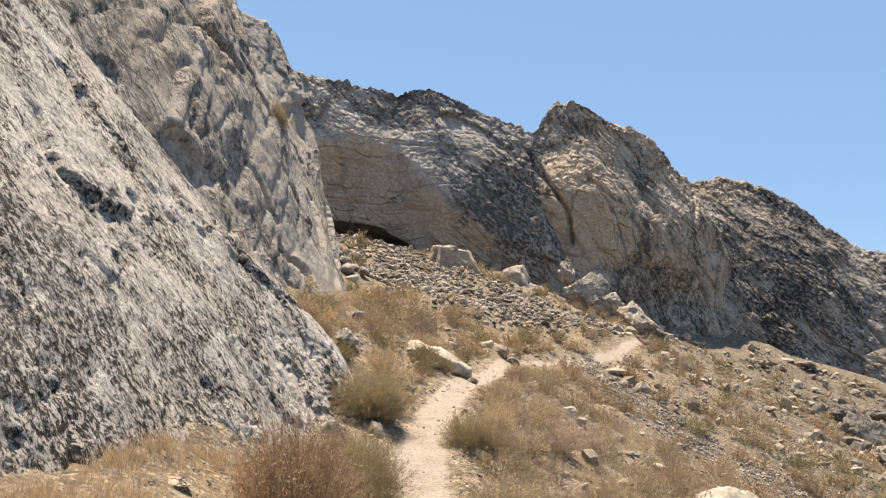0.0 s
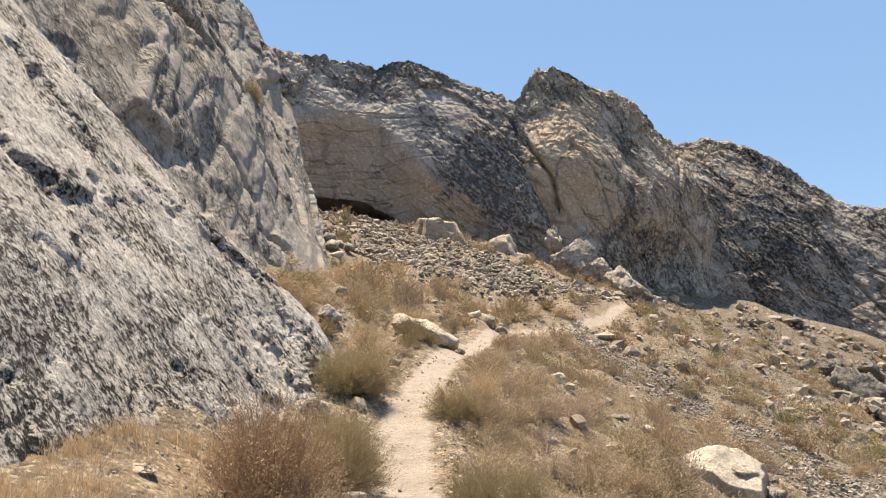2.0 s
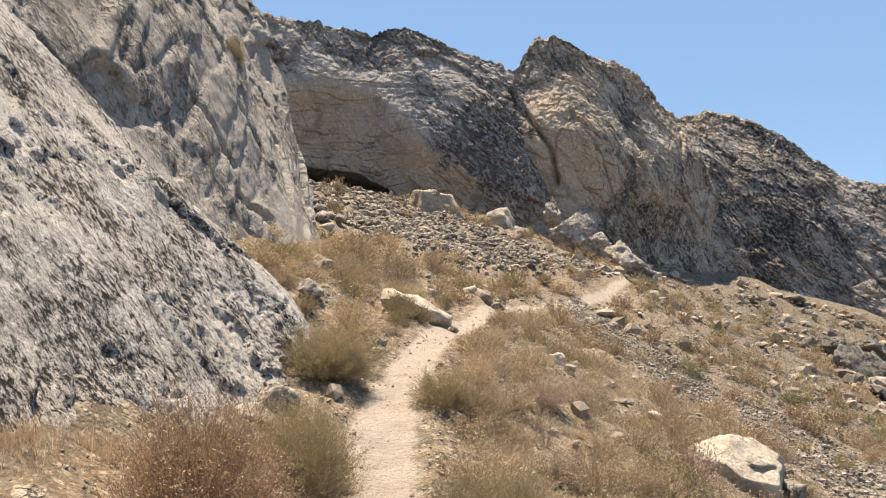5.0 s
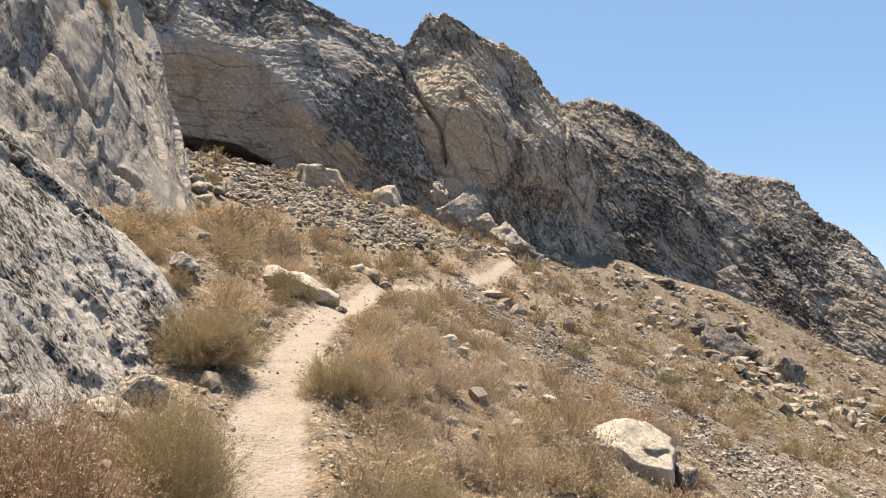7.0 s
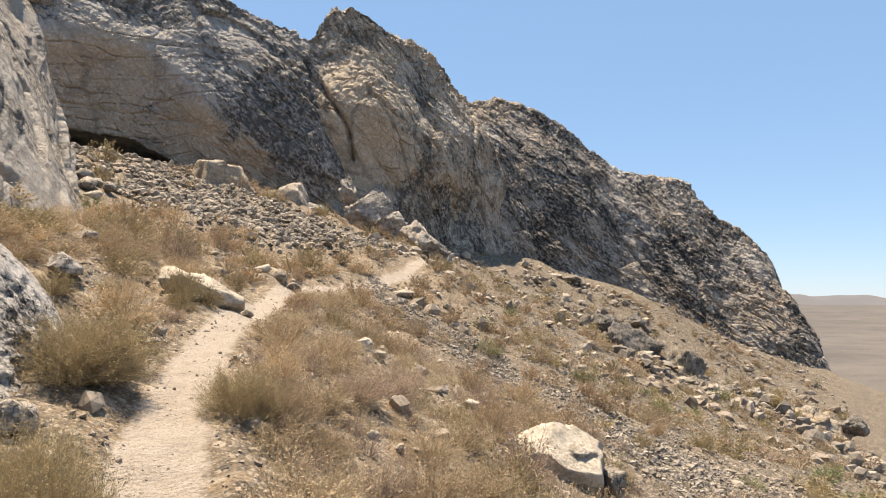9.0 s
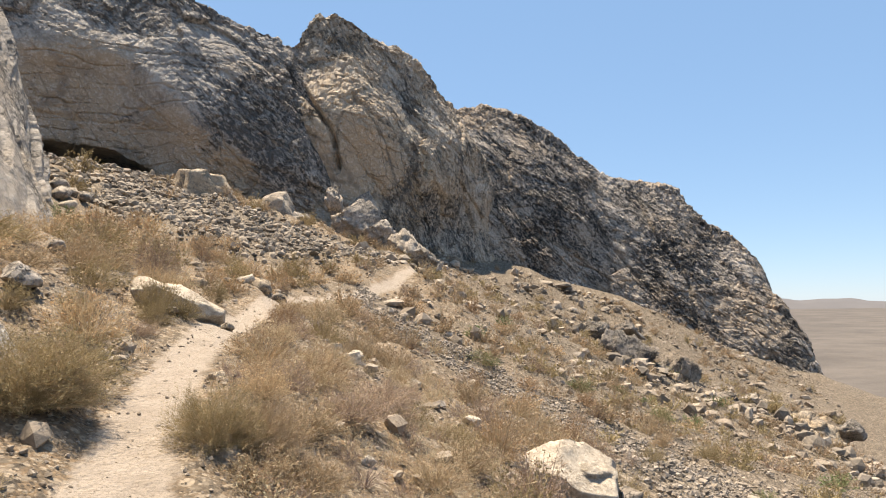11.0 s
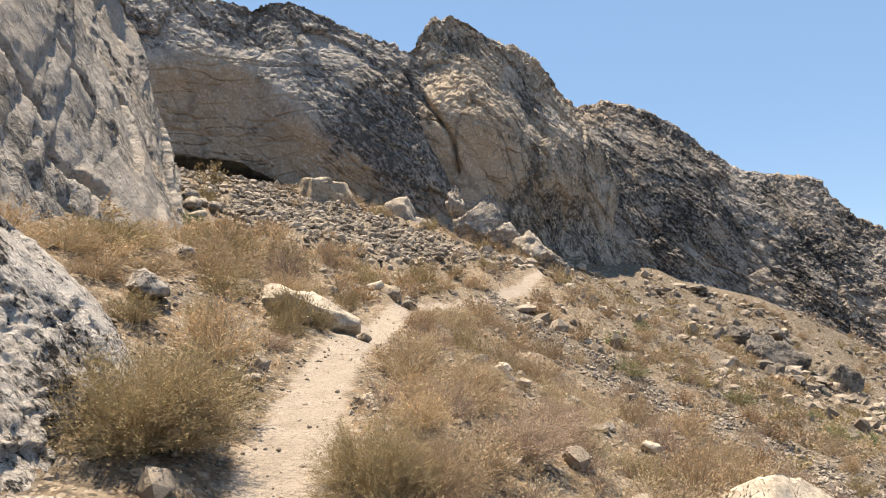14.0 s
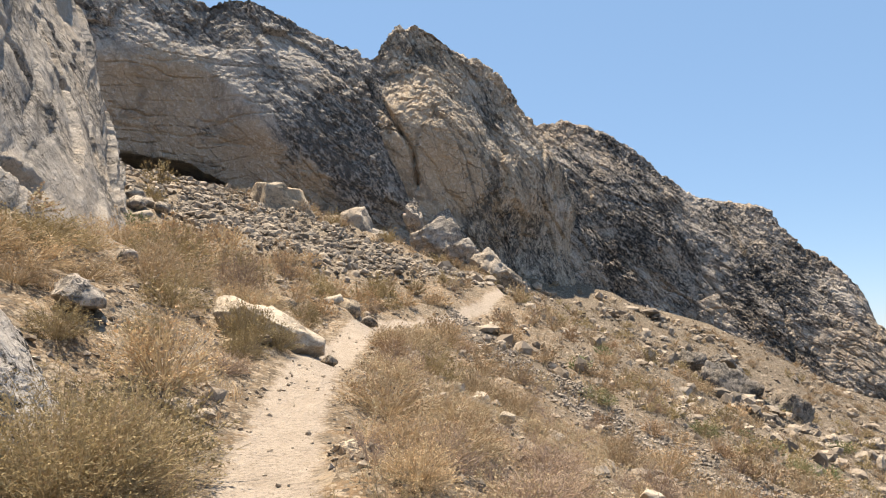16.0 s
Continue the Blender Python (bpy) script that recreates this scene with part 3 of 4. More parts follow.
def mid_wrinkle(p):
    q = np.stack([p @ [0.15, 0.8, -0.58] / 3.2, p @ [0.38, -0.5, 0.78], p @ [0.87, 0.0, 0.48]], 1)
    bent = q + 0.2 * fbm(p / 1.4, 3, 3)[:, None]
    rough = np.clip(0.45 + 1.6 * fbm(p / 2.5, 2, 58), 0.1, 1)
    broken = facets(bent, 1.7, 0.12, 51) + facets(bent, 0.75, 0.13, 54) + rough * facets(bent, 0.3, 0.16, 57)
    seams = 0.02 * fbm(p / 0.25, 3, 71) - 0.06 * veins(q / 1.6, 0.03, 72)
    return 0.12 + 0.12 * fbm(p / 4.0, 2, 53) + broken + seams - clefts(p * SIDE, [([np.array(a) * SIDE for a in run], wide, deep) for run, wide, deep in WALL_CRACKS])


BUTTRESS = (
    ((-4.2, 9, 2.0), (-11, 10, 17)), ((-3.6, 12, 2.2), (-10.5, 13, 17)), ((-3.2, 16, 2.8), (-10.2, 17, 18)), ((-2.9, 20.3, 3.4), (-10, 21.5, 18)), ((-3.35, 24, 4.0), (-10, 26, 15.6)),
    ((-4.0, 28, 4.9), (-9.0, 28, 15.5)), ((-4.75, 31.5, 5.6), (-7.5, 31, 15.4)), ((-5.5, 33.3, 6.2), (-7.2, 32, 14.2)), ((-7, 35.5, 7.5), (-8.6, 34, 15.2)), ((-12, 38, 9), (-14, 37, 15)))
cliff("cliff", loft(BUTTRESS, 420, 230, lambda u, v, p: 0.4 * np.sin(np.clip(v, 0, 1) * 3.14), 4, mid_wrinkle), ROCK_MID, "tall tan and grey limestone wall beside the path")


def near_wrinkle(p):
    q = np.stack([(p @ [-0.62, 0, 0.78]) / 1.9, p[:, 1], p @ [0.78, 0, 0.62]], 1)
    bent = q + 0.1 * fbm(p / 0.35, 3, 79)[:, None]
    big = np.clip(vnoise(bent / 0.15, 80) - 0.38, 0, 1)
    pits = -np.clip(vnoise(bent / 0.1, 81) - 0.3, 0, 1) - 0.6 * np.clip(vnoise(bent / 0.05, 82) - 0.2, 0, 1)
    rough = np.clip(0.0 + 2.0 * fbm(p / 0.8, 3, 84) + 0.3 * (1.9 - p[:, 2]), 0, 1)
    return 0.12 + 0.06 * fbm(p / 1.8, 2, 95) + facets(bent, 0.9, 0.08, 91) + (0.3 + 0.7 * rough) * facets(bent, 0.22, 0.17, 93) + rough * (0.08 * pits - 0.09 * big) + 0.008 * fbm(p / 0.06, 3, 97)


SLAB = (
    ((-3.0, -0.5, 0.8), (-8.3, -0.5, 8.3)), ((-2.7, 2, 0.8), (-8, 3, 8)), ((-2.2, 5, 0.8), (-7.0, 6.5, 7.6)), ((-1.95, 7, 0.85), (-6.0, 8.2, 6.8)),
    ((-1.6, 9, 0.9), (-4.7, 9.5, 5.2)), ((-1.3, 10.3, 1.0), (-3.2, 10.3, 3.4)), ((-1.35, 11.1, 1.2), (-2.3, 11.1, 2.3)), ((-1.7, 11.8, 1.4), (-2.0, 11.8, 1.8)), ((-2.6, 12.3, 1.8), (-2.7, 12.0, 2.2)))
cliff("rock_slab", loft(SLAB, 430, 260, lambda u, v, p: 0.12 * np.sin(np.clip(v, 0, 1) * 3.14), 2.5, near_wrinkle), ROCK_NEAR, "pale grey pitted limestone slab leaning over the path")


# ---- stones ----
def ico(sub):
    bm = bmesh.new()
    bmesh.ops.create_icosphere(bm, subdivisions=sub, radius=1.0)
    v = np.array([tuple(p.co) for p in bm.verts])
    f = np.array([[p.index for p in q.verts] for q in bm.faces])
    bm.free()
    return v, f


ICO = {k: ico(k) for k in (1, 2, 4, 5)}
ICO[0] = (np.array([(1, 0, 0.1), (-1, 0.1, 0), (0, 1, -0.1), (0.1, -1, 0), (0, 0, 1), (0, 0.1, -1.0)]), np.array([(0, 2, 4), (2, 1, 4), (1, 3, 4), (3, 0, 4), (2, 0, 5), (1, 2, 5), (3, 1, 5), (0, 3, 5)]))


def hewn(sub, seed, cuts=12, keep=0.45, sides=()):
    """An angular stone of about unit radius: a ball cut by random planes."""
    rng = np.random.default_rng(seed)
    v, f = ICO[sub]
    v = v.copy()
    for k in range(cuts + len(sides)):
        n = rng.normal(size=3) if k < cuts else np.array(sides[k - cuts][:3], float)
        n /= np.linalg.norm(n)
        d = rng.uniform(keep, keep + 0.2) if k < cuts else sides[k - cuts][3]
        over = np.maximum(v @ n - d, 0)
        v -= over[:, None] * n
    return v, f


def turned(rng, count):
    q = rng.normal(size=(count, 4))
    q /= np.linalg.norm(q, axis=1, keepdims=True)
    w, x, y, z = q.T
    return np.stack([np.stack([1 - 2 * (y * y + z * z), 2 * (x * y - w * z), 2 * (x * z + w * y)], 1),
                     np.stack([2 * (x * y + w * z), 1 - 2 * (x * x + z * z), 2 * (y * z - w * x)], 1),
                     np.stack([2 * (x * z - w * y), 2 * (y * z + w * x), 1 - 2 * (x * x + y * y)], 1)], 1)


def stone_field(name, xy, sizes, sub, seed, material, label, sunk=0.25):
    """Many loose stones lying on the ground, as one mesh."""
    rng = np.random.default_rng(seed)
    kinds = [hewn(sub, seed * 100 + k, 8 if sub else 3, 0.45 if sub else 0.65) for k in range(10)]
    count = len(xy)
    z = ground_height(xy[:, 0], xy[:, 1])
    rot = turned(rng, count)
    pick = rng.integers(0, 10, count)
    shape = rng.uniform(0.6, 1.5, (count, 3)) * [1, 1, 0.75]
    vs, fs, at = [], [], 0
    for k in range(10):
        ids = np.where(pick == k)[0]
        if not len(ids):
            continue
        v, f = kinds[k]
        p = np.einsum("nij,vj->nvi", rot[ids], v) * (shape[ids] * sizes[ids, None])[:, None, :]
        p += np.stack([xy[ids, 0], xy[ids, 1], z[ids] + sizes[ids] * sunk], 1)[:, None, :]
        vs.append(p.reshape(-1, 3))
        fs.append((f[None] + (np.arange(len(ids)) * len(v))[:, None, None]).reshape(-1, 3) + at)
        at += len(ids) * len(v)
    return thing(name, mesh_from(name, np.concatenate(vs), np.concatenate(fs), False), material, label, "stones", kind="stuff")


def stone_material(name, a, b, dark, scale=9.0):
    n = Nodes(name)
    rnd = n.node("ShaderNodeNewGeometry").outputs["Random Per Island"]
    g = n.noise(scale, 6, 0.65)
    fine = n.noise(scale * 6, 5, 0.7)
    c = n.mix(rnd, a, b)
    c = n.mix(n.ramp(g, (0.42, 0.0), (0.62, 0.55)), c, dark)
    c = n.mix(n.ramp(fine, (0.3, 0.4), (0.45, 0.0)), c, dark)
    return n.finish(c, n.math("ADD", g, n.math("MULTIPLY", fine, 0.5)), 0.6, 0.25 / scale)


STONE_PALE = stone_material("pale_stone", (0.55, 0.46, 0.365), (0.21, 0.168, 0.128), (0.15, 0.118, 0.088))
STONE_GREY = stone_material("grey_gravel", (0.50, 0.425, 0.35), (0.17, 0.145, 0.12), (0.10, 0.085, 0.072), 14.0)
STONE_RUBBLE = stone_material("rubble_stone", (0.56, 0.465, 0.365), (0.20, 0.168, 0.135), (0.09, 0.078, 0.066), 4.0)
BOULDER_WHITE = rock_material("cream_boulder", (0.53, 0.455, 0.365), (0.49, 0.395, 0.29), (0.24, 0.19, 0.14), 0.9, 0.70, 0.6, 0.012, pitted=0.35, jointed=0.25)
BOULDER_GREY = rock_material("grey_boulder", (0.45, 0.39, 0.33), (0.46, 0.37, 0.275), (0.12, 0.11, 0.10), 2.4, 0.56, 0.52, 0.05, pitted=0.6)
BOULDER_DARK = rock_material("dark_boulder", (0.29, 0.255, 0.22), (0.31, 0.245, 0.18), (0.08, 0.072, 0.064), 2.0, 0.52, 0.55, 0.05, pitted=0.6)
BOULDER_TAN = rock_material("tan_bedded_boulder", (0.49, 0.41, 0.315), (0.47, 0.35, 0.23), (0.13, 0.115, 0.10), 1.6, 0.60, 0.48, 0.04, pitted=0.5)


def boulder(place, size, turn, seed, material, label, cuts=16, name="boulder", beds=0.0, sub=4, keep=0.45, taper=0.0, sides=(), jag=0.0):
    v, f = hewn(sub, seed, cuts, keep, sides)
    v = v / np.abs(v).max(0) * np.array(size) / 2
    v[:, :2] *= 1 - taper * (v[:, 2:] / size[2] + 0.5)
    m = max(size)
    p = v + seed * 3.7
    r = np.linalg.norm(v, axis=1, keepdims=True)
    lift = 0.02 * m * fbm(p / (0.35 * m), 4, seed) + facets(p, 0.22 * m, 0.16, seed + 5)
    if jag:
        lift = lift + jag * (facets(p + 0.08 * m * fbm(p / (0.2 * m), 2, seed)[:, None], 0.16 * m, 0.6, seed + 6) + facets(p, 0.07 * m, 0.5, seed + 7) - 0.05 * m * ridged(p / (0.3 * m), 3, seed))
    if beds:
        lift = lift + beds * m * np.sin(p[:, 2] / m * 34 + 2 * fbm(p / (0.5 * m), 2, seed))
    v = v * (1 + lift[:, None] / np.maximum(r, 0.15 * m))
    ob = thing(name, mesh_from(name, v, f), material, label, "rock")
    ob.matrix_world = pose(*place, *turn)
    return ob


# ---- shrubs and grass ----
def ribbons(line, wide, rng):
    """Thin ribbons along polylines that run to a point: line (n, k, 3), wide (n,). Triangles."""
    n, k, _ = line.shape
    side = rng.normal(size=(n, 3))
    side /= np.linalg.norm(side, axis=1, keepdims=True)
    taper = np.linspace(1, 0.55, k - 1)
    off = side[:, None, :] * (wide[:, None] * taper)[..., None] / 2
    body = line[:, :-1]
    v = np.concatenate([np.stack([body - off, body + off], 2).reshape(n, -1, 3), line[:, -1:]], 1).reshape(-1, 3)
    step = 2 * k - 1
    base = np.arange(n)[:, None] * step
    tri = []
    for j in range(k - 2):
        a = base + 2 * j
        tri += [np.concatenate([a, a + 1, a + 3], 1), np.concatenate([a, a + 3, a + 2], 1)]
    a = base + 2 * (k - 2)
    tri.append(np.concatenate([a, a + 1, a + 2], 1))
    return v, np.concatenate(tri)


def shrub_shape(seed, stems, twigs, leaves, thin=0.006, leaf=0.02, round_=1.0, wild=0.14):
    """Unit shrub (one high, one wide): stems with twigs, and small leaves on the twigs. Returns two meshes' arrays."""
    rng = np.random.default_rng(seed)
    az = rng.uniform(0, 2 * np.pi, stems)
    tilt = np.arccos(1 - rng.uniform(0, 1, stems) ** 0.85 * 0.93 * round_)
    lump = 1 + 0.22 * vnoise(np.stack([np.cos(az) * 1.7, np.sin(az) * 1.7, tilt * 1.8], 1) + seed, seed)
    reach = rng.uniform(0.62, 1.0, stems) ** 0.6 * lump
    out = np.stack([np.cos(az), np.sin(az)], 1)
    rad, hgt = 0.52 * np.sin(tilt) * reach, np.maximum(np.cos(tilt), 0.08) * 0.97 * reach
    root = out * rng.uniform(0.0, 0.12, stems)[:, None]
    ks = np.array([0, 0.3, 0.65, 1.0])
    line = np.zeros((stems, 4, 3))
    for k, s in enumerate(ks):
        line[:, k, :2] = root + out * (rad * s ** 1.25)[:, None]
        line[:, k, 2] = hgt * (s ** 0.85) + 0.02 * np.sin(3.1 * s)
    line[:, 1:] += rng.normal(size=(stems, 3, 3)) * 0.014 * ks[1:, None]
    v1, f1 = ribbons(line, rng.uniform(0.7, 1.4, stems) * thin, rng)
    which = rng.integers(0, stems, twigs)
    s = rng.uniform(0.45, 1.0, twigs)
    k = np.where(s < 0.65, 1, 2)
    w = ((s - ks[k]) / (ks[k + 1] - ks[k]))[:, None]
    start = line[which, k] * (1 - w) + line[which, k + 1] * w
    way = line[which, 3] - line[which, 1]
    way /= np.linalg.norm(way, axis=1, keepdims=True)
    way = way * 0.8 + rng.normal(size=(twigs, 3)) * 0.45 + [0, 0, 0.25]
    way /= np.linalg.norm(way, axis=1, keepdims=True)
    long = rng.uniform(0.05, wild, twigs)[:, None]
    tl = np.stack([start, start + way * long], 1)
    v2, f2 = ribbons(tl, rng.uniform(0.6, 1.2, twigs) * thin, rng)
    stem = (np.concatenate([v1, v2]), np.concatenate([f1, f2 + len(v1)]))
    pick = rng.integers(0, twigs, leaves)
    at = rng.uniform(0.25, 1.05, leaves)[:, None]
    c = tl[pick, 0] + (tl[pick, 1] - tl[pick, 0]) * at + rng.normal(size=(leaves, 3)) * 0.008
    a = way[pick] * 0.7 + rng.normal(size=(leaves, 3)) * 0.5
    a /= np.linalg.norm(a, axis=1, keepdims=True)
    b = np.cross(a, rng.normal(size=(leaves, 3)))
    b /= np.linalg.norm(b, axis=1, keepdims=True)
    size = rng.uniform(0.5, 1.2, leaves)[:, None] * leaf
    v = np.stack([c - a * size + b * size * 0.5, c - a * size - b * size * 0.5, c + a * size], 1).reshape(-1, 3)
    i = np.arange(leaves) * 3
    return stem, (v, np.stack([i, i + 1, i + 2], 1))


def plant_material(name, a, b, rough=0.75):
    n = Nodes(name, rough)
    isle = n.node("ShaderNodeNewGeometry").outputs["Random Per Island"]
    own = n.node("ShaderNodeObjectInfo").outputs["Random"]
    c = n.mix(isle, a, b)
    c = n.mix(n.math("MULTIPLY", own, 0.7), c, tuple(v * 0.6 for v in a))
    n.shader.inputs["Specular IOR Level"].default_value = 0.15
    n.finish(c)
    thin = n.node("ShaderNodeBsdfTranslucent")
    n.link(c, thin.inputs["Color"])
    both = n.node("ShaderNodeMixShader", Fac=0.2)
    n.link(n.shader.outputs[0], both.inputs[1])
    n.link(thin.outputs[0], both.inputs[2])
    n.link(both.outputs[0], n.tree.nodes["Material Output"].inputs["Surface"])
    return n.mat


STEM_BROWN = plant_material("brown_twigs", (0.296, 0.188, 0.112), (0.503, 0.360, 0.239))
STEM_STRAW = plant_material("straw_twigs", (0.401, 0.284, 0.177), (0.681, 0.567, 0.378))
STEM_GREY = plant_material("grey_twigs", (0.293, 0.217, 0.178), (0.603, 0.462, 0.379))
STEM_OLIVE = plant_material("olive_twigs", (0.324, 0.248, 0.147), (0.521, 0.413, 0.256))
LEAF_RUST = plant_material("rusty_seed_heads", (0.386, 0.247, 0.149), (0.576, 0.431, 0.288))
LEAF_TAN = plant_material("tan_dry_leaves", (0.495, 0.330, 0.210), (0.553, 0.511, 0.355))
LEAF_OLIVE = plant_material("olive_leaves", (0.316, 0.250, 0.129), (0.494, 0.391, 0.226))
LEAF_GREEN = plant_material("green_leaves", (0.152, 0.205, 0.085), (0.266, 0.311, 0.149))
LEAF_GOLD = plant_material("golden_grass", (0.629, 0.409, 0.239), (0.719, 0.598, 0.396))

KINDS = {
    "rust": (STEM_BROWN, LEAF_RUST, "rusty brown dry shrub with seed heads"),
    "tan": (STEM_STRAW, LEAF_TAN, "tan dry shrub on the stony slope"),
    "grey": (STEM_GREY, LEAF_TAN, "greyish dry shrub with thin bare twigs"),
    "olive": (STEM_OLIVE, LEAF_OLIVE, "olive and tan shrub with fine leaves"),
    "green": (STEM_OLIVE, LEAF_GREEN, "small green shrub among the stones"),
    "gold": (STEM_STRAW, LEAF_GOLD, "golden dry bushy grass clump"),
}


def shrub_master(kind, seed, dense):
    stems, twigs, leaves, thin, leaf = dense
    stem, leafy = shrub_shape(seed, stems, twigs, leaves, thin, leaf)
    root = tagged(new("shrub"), KINDS[kind][2], "shrub")
    thing("branchwork", mesh_from("branchwork", *stem), KINDS[kind][0], parent=root)
    thing("foliage", mesh_from("foliage", *leafy), KINDS[kind][1], parent=root)
    return root


def shrub_pose(x, y, wide, high, spin, lean=0.0):
    z = float(ground_height([x], [y])[0]) - 0.02 - 0.07 * high
    return pose(x, y, z, 0, lean, spin) @ Matrix.Diagonal((wide, wide, high, 1))


CLOSE = (400, 2800, 5600, 0.008, 0.0135)
NEAR = (780, 7000, 27000, 0.0052, 0.008)
MIDDLE = (240, 1300, 2300, 0.0115, 0.02)
FAR = (90, 360, 800, 0.019, 0.038)
# shrubs that stand out: kind, fineness, x, y, width, height
NOTED = (
    ("rust", NEAR, -0.86, 5.25, 0.98, 1.0), ("rust", NEAR, -1.05, 5.7, 0.75, 0.85), ("olive", NEAR, -0.58, 6.85, 0.72, 0.74), ("olive", NEAR, -0.78, 7.35, 0.75, 0.66),
    ("olive", NEAR, -0.92, 10.05, 1.12, 0.76), ("tan", NEAR, -0.8, 10.25, 0.85, 0.64), ("olive", NEAR, 0.42, 9.75, 0.72, 0.58), ("tan", NEAR, 0.75, 9.9, 0.75, 0.55),
    ("olive", NEAR, 0.5, 6.35, 0.55, 0.55), ("olive", NEAR, 0.95, 6.95, 0.58, 0.6), ("olive", NEAR, 1.75, 7.3, 0.55, 0.42),
    ("gold", MIDDLE, -3.15, 13.7, 0.9, 0.55), ("tan", MIDDLE, -2.7, 14.2, 0.9, 0.5), ("gold", MIDDLE, -2.75, 13.1, 0.7, 0.45), ("tan", MIDDLE, -2.2, 13.6, 0.7, 0.4), ("olive", MIDDLE, -2.75, 15.1, 1.1, 0.6),
    ("tan", FAR, -3.3, 17.6, 0.9, 0.5), ("gold", FAR, -2.3, 21.5, 0.9, 0.5), ("tan", FAR, -1.2, 21.0, 0.9, 0.5),
    ("olive", MIDDLE, -2.6, 16.0, 1.3, 0.6), ("tan", MIDDLE, -2.0, 15.2, 1.0, 0.5), ("gold", MIDDLE, -2.3, 14.4, 0.9, 0.45), ("olive", MIDDLE, -1.6, 18.9, 1.45, 0.95), ("tan", MIDDLE, -1.2, 18.2, 0.9, 0.6),
    ("olive", MIDDLE, -1.66, 12.85, 0.55, 0.42), ("olive", MIDDLE, -1.1, 13.65, 0.46, 0.48), ("olive", MIDDLE, -0.25, 15.75, 0.72, 0.72), ("olive", MIDDLE, 0.1, 15.8, 0.55, 0.45),
    ("tan", MIDDLE, 0.35, 17.4, 0.75, 0.5), ("grey", MIDDLE, -0.45, 14.4, 0.6, 0.3), ("olive", FAR, -3.9, 33.2, 1.1, 0.85), ("olive", FAR, -4.6, 39.5, 1.6, 1.3), ("olive", FAR, -3.3, 32.0, 0.7, 0.5), ("green", FAR, -2.75, 23.4, 0.6, 0.6),
    ("tan", CLOSE, 0.95, 8.4, 0.75, 0.5), ("grey", CLOSE, 1.5, 9.0, 0.7, 0.42), ("olive", CLOSE, 2.0, 8.3, 0.6, 0.45), ("tan", CLOSE, 2.5, 9.3, 0.75, 0.45), ("tan", CLOSE, 1.2, 10.7, 0.85, 0.5), ("grey", CLOSE, 1.8, 11.4, 0.8, 0.45), ("tan", CLOSE, 2.4, 10.5, 0.75, 0.42), ("gold", CLOSE, 0.98, 12.1, 0.7, 0.4), ("tan", CLOSE, 1.6, 13.0, 0.9, 0.5), ("grey", CLOSE, 2.3, 12.3, 0.8, 0.42), ("tan", CLOSE, 3.0, 11.4, 0.8, 0.45), ("tan", CLOSE, 1.95, 14.3, 0.9, 0.5), ("grey", CLOSE, 2.75, 13.7, 0.85, 0.45), ("tan", CLOSE, 1.4, 15.4, 0.8, 0.45), ("olive", CLOSE, 3.4, 12.7, 0.7, 0.42), ("gold", CLOSE, 0.9, 11.2, 0.6, 0.38), ("tan", CLOSE, 1.1, 9.5, 0.7, 0.45), ("tan", CLOSE, 1.3, 7.5, 0.6, 0.42),
    ("tan", MIDDLE, 2.75, 21.2, 0.9, 0.6), ("tan", MIDDLE, 3.45, 22.5, 1.1, 0.75), ("gold", MIDDLE, 4.1, 23.6, 1.0, 0.7), ("tan", MIDDLE, 3.0, 22.0, 0.9, 0.6), ("grey", MIDDLE, 4.6, 24.3, 0.9, 0.55), ("tan", MIDDLE, 2.2, 20.0, 0.9, 0.5),
    ("olive", FAR, 11.7, 40.5, 1.7, 1.1), ("olive", FAR, 10.9, 38.2, 1.3, 0.8), ("green", MIDDLE, 11.8, 25.2, 1.1, 0.6), ("green", MIDDLE, 8.1, 24.0, 1.0, 0.55), ("green", MIDDLE, 14.2, 24.4, 1.0, 0.55),
    ("green", MIDDLE, 8.1, 12.8, 0.55, 0.32), ("green", MIDDLE, 10.3, 15.3, 0.6, 0.35), ("green", FAR, 17.3, 27.0, 0.9, 0.6), ("green", FAR, 9.4, 28.0, 0.9, 0.5), ("rust", MIDDLE, 7.2, 12.2, 0.7, 0.45),
)
masters = {}
for i, (kind, dense, x, y, wide, high) in enumerate(NOTED):
    key = (kind, dense[0], i % 2)
    m = shrub_pose(x, y, wide, high, (i * 77) % 360, (i * 5) % 9 - 4)
    if key not in masters:
        masters[key] = shrub_master(kind, 40 + i, dense)
        masters[key].matrix_basis = m
    else:
        copy_thing(masters[key], pose(0, 0, 0)).matrix_basis = m

def clump(x, y, size, seed):
    return vnoise(np.stack([x / size, y / size, x * 0 + 0.5], 1), seed)


# a tuft that grows out of a crack in the wall
tuft = copy_thing(masters[("olive", NEAR[0], 0)], pose(0, 0, 0)) if ("olive", NEAR[0], 0) in masters else shrub_master("olive", 39, NEAR)
tuft.matrix_basis = pose(-4.8, 19.7, 7.95, 0, 20, 60) @ Matrix.Diagonal((0.75, 0.75, 0.8, 1))
tagged(tuft, "olive dry tuft growing from a crack in the rock wall", "shrub")

rng = np.random.default_rng(5)


def free(x, y, r):
    """True where a plant of that radius keeps clear of the path and the rock walls."""
    if path_side(np.array([x]), np.array([y]))[0] < 0.38 + r * 0.8 and y < 37:
        return False
    wall = np.interp(y, (0, 7, 11, 13, 20, 33, 45), (-2.0, -1.6, -1.0, -2.6, -2.6, -4.0, -6))
    return x > wall + r * 0.5


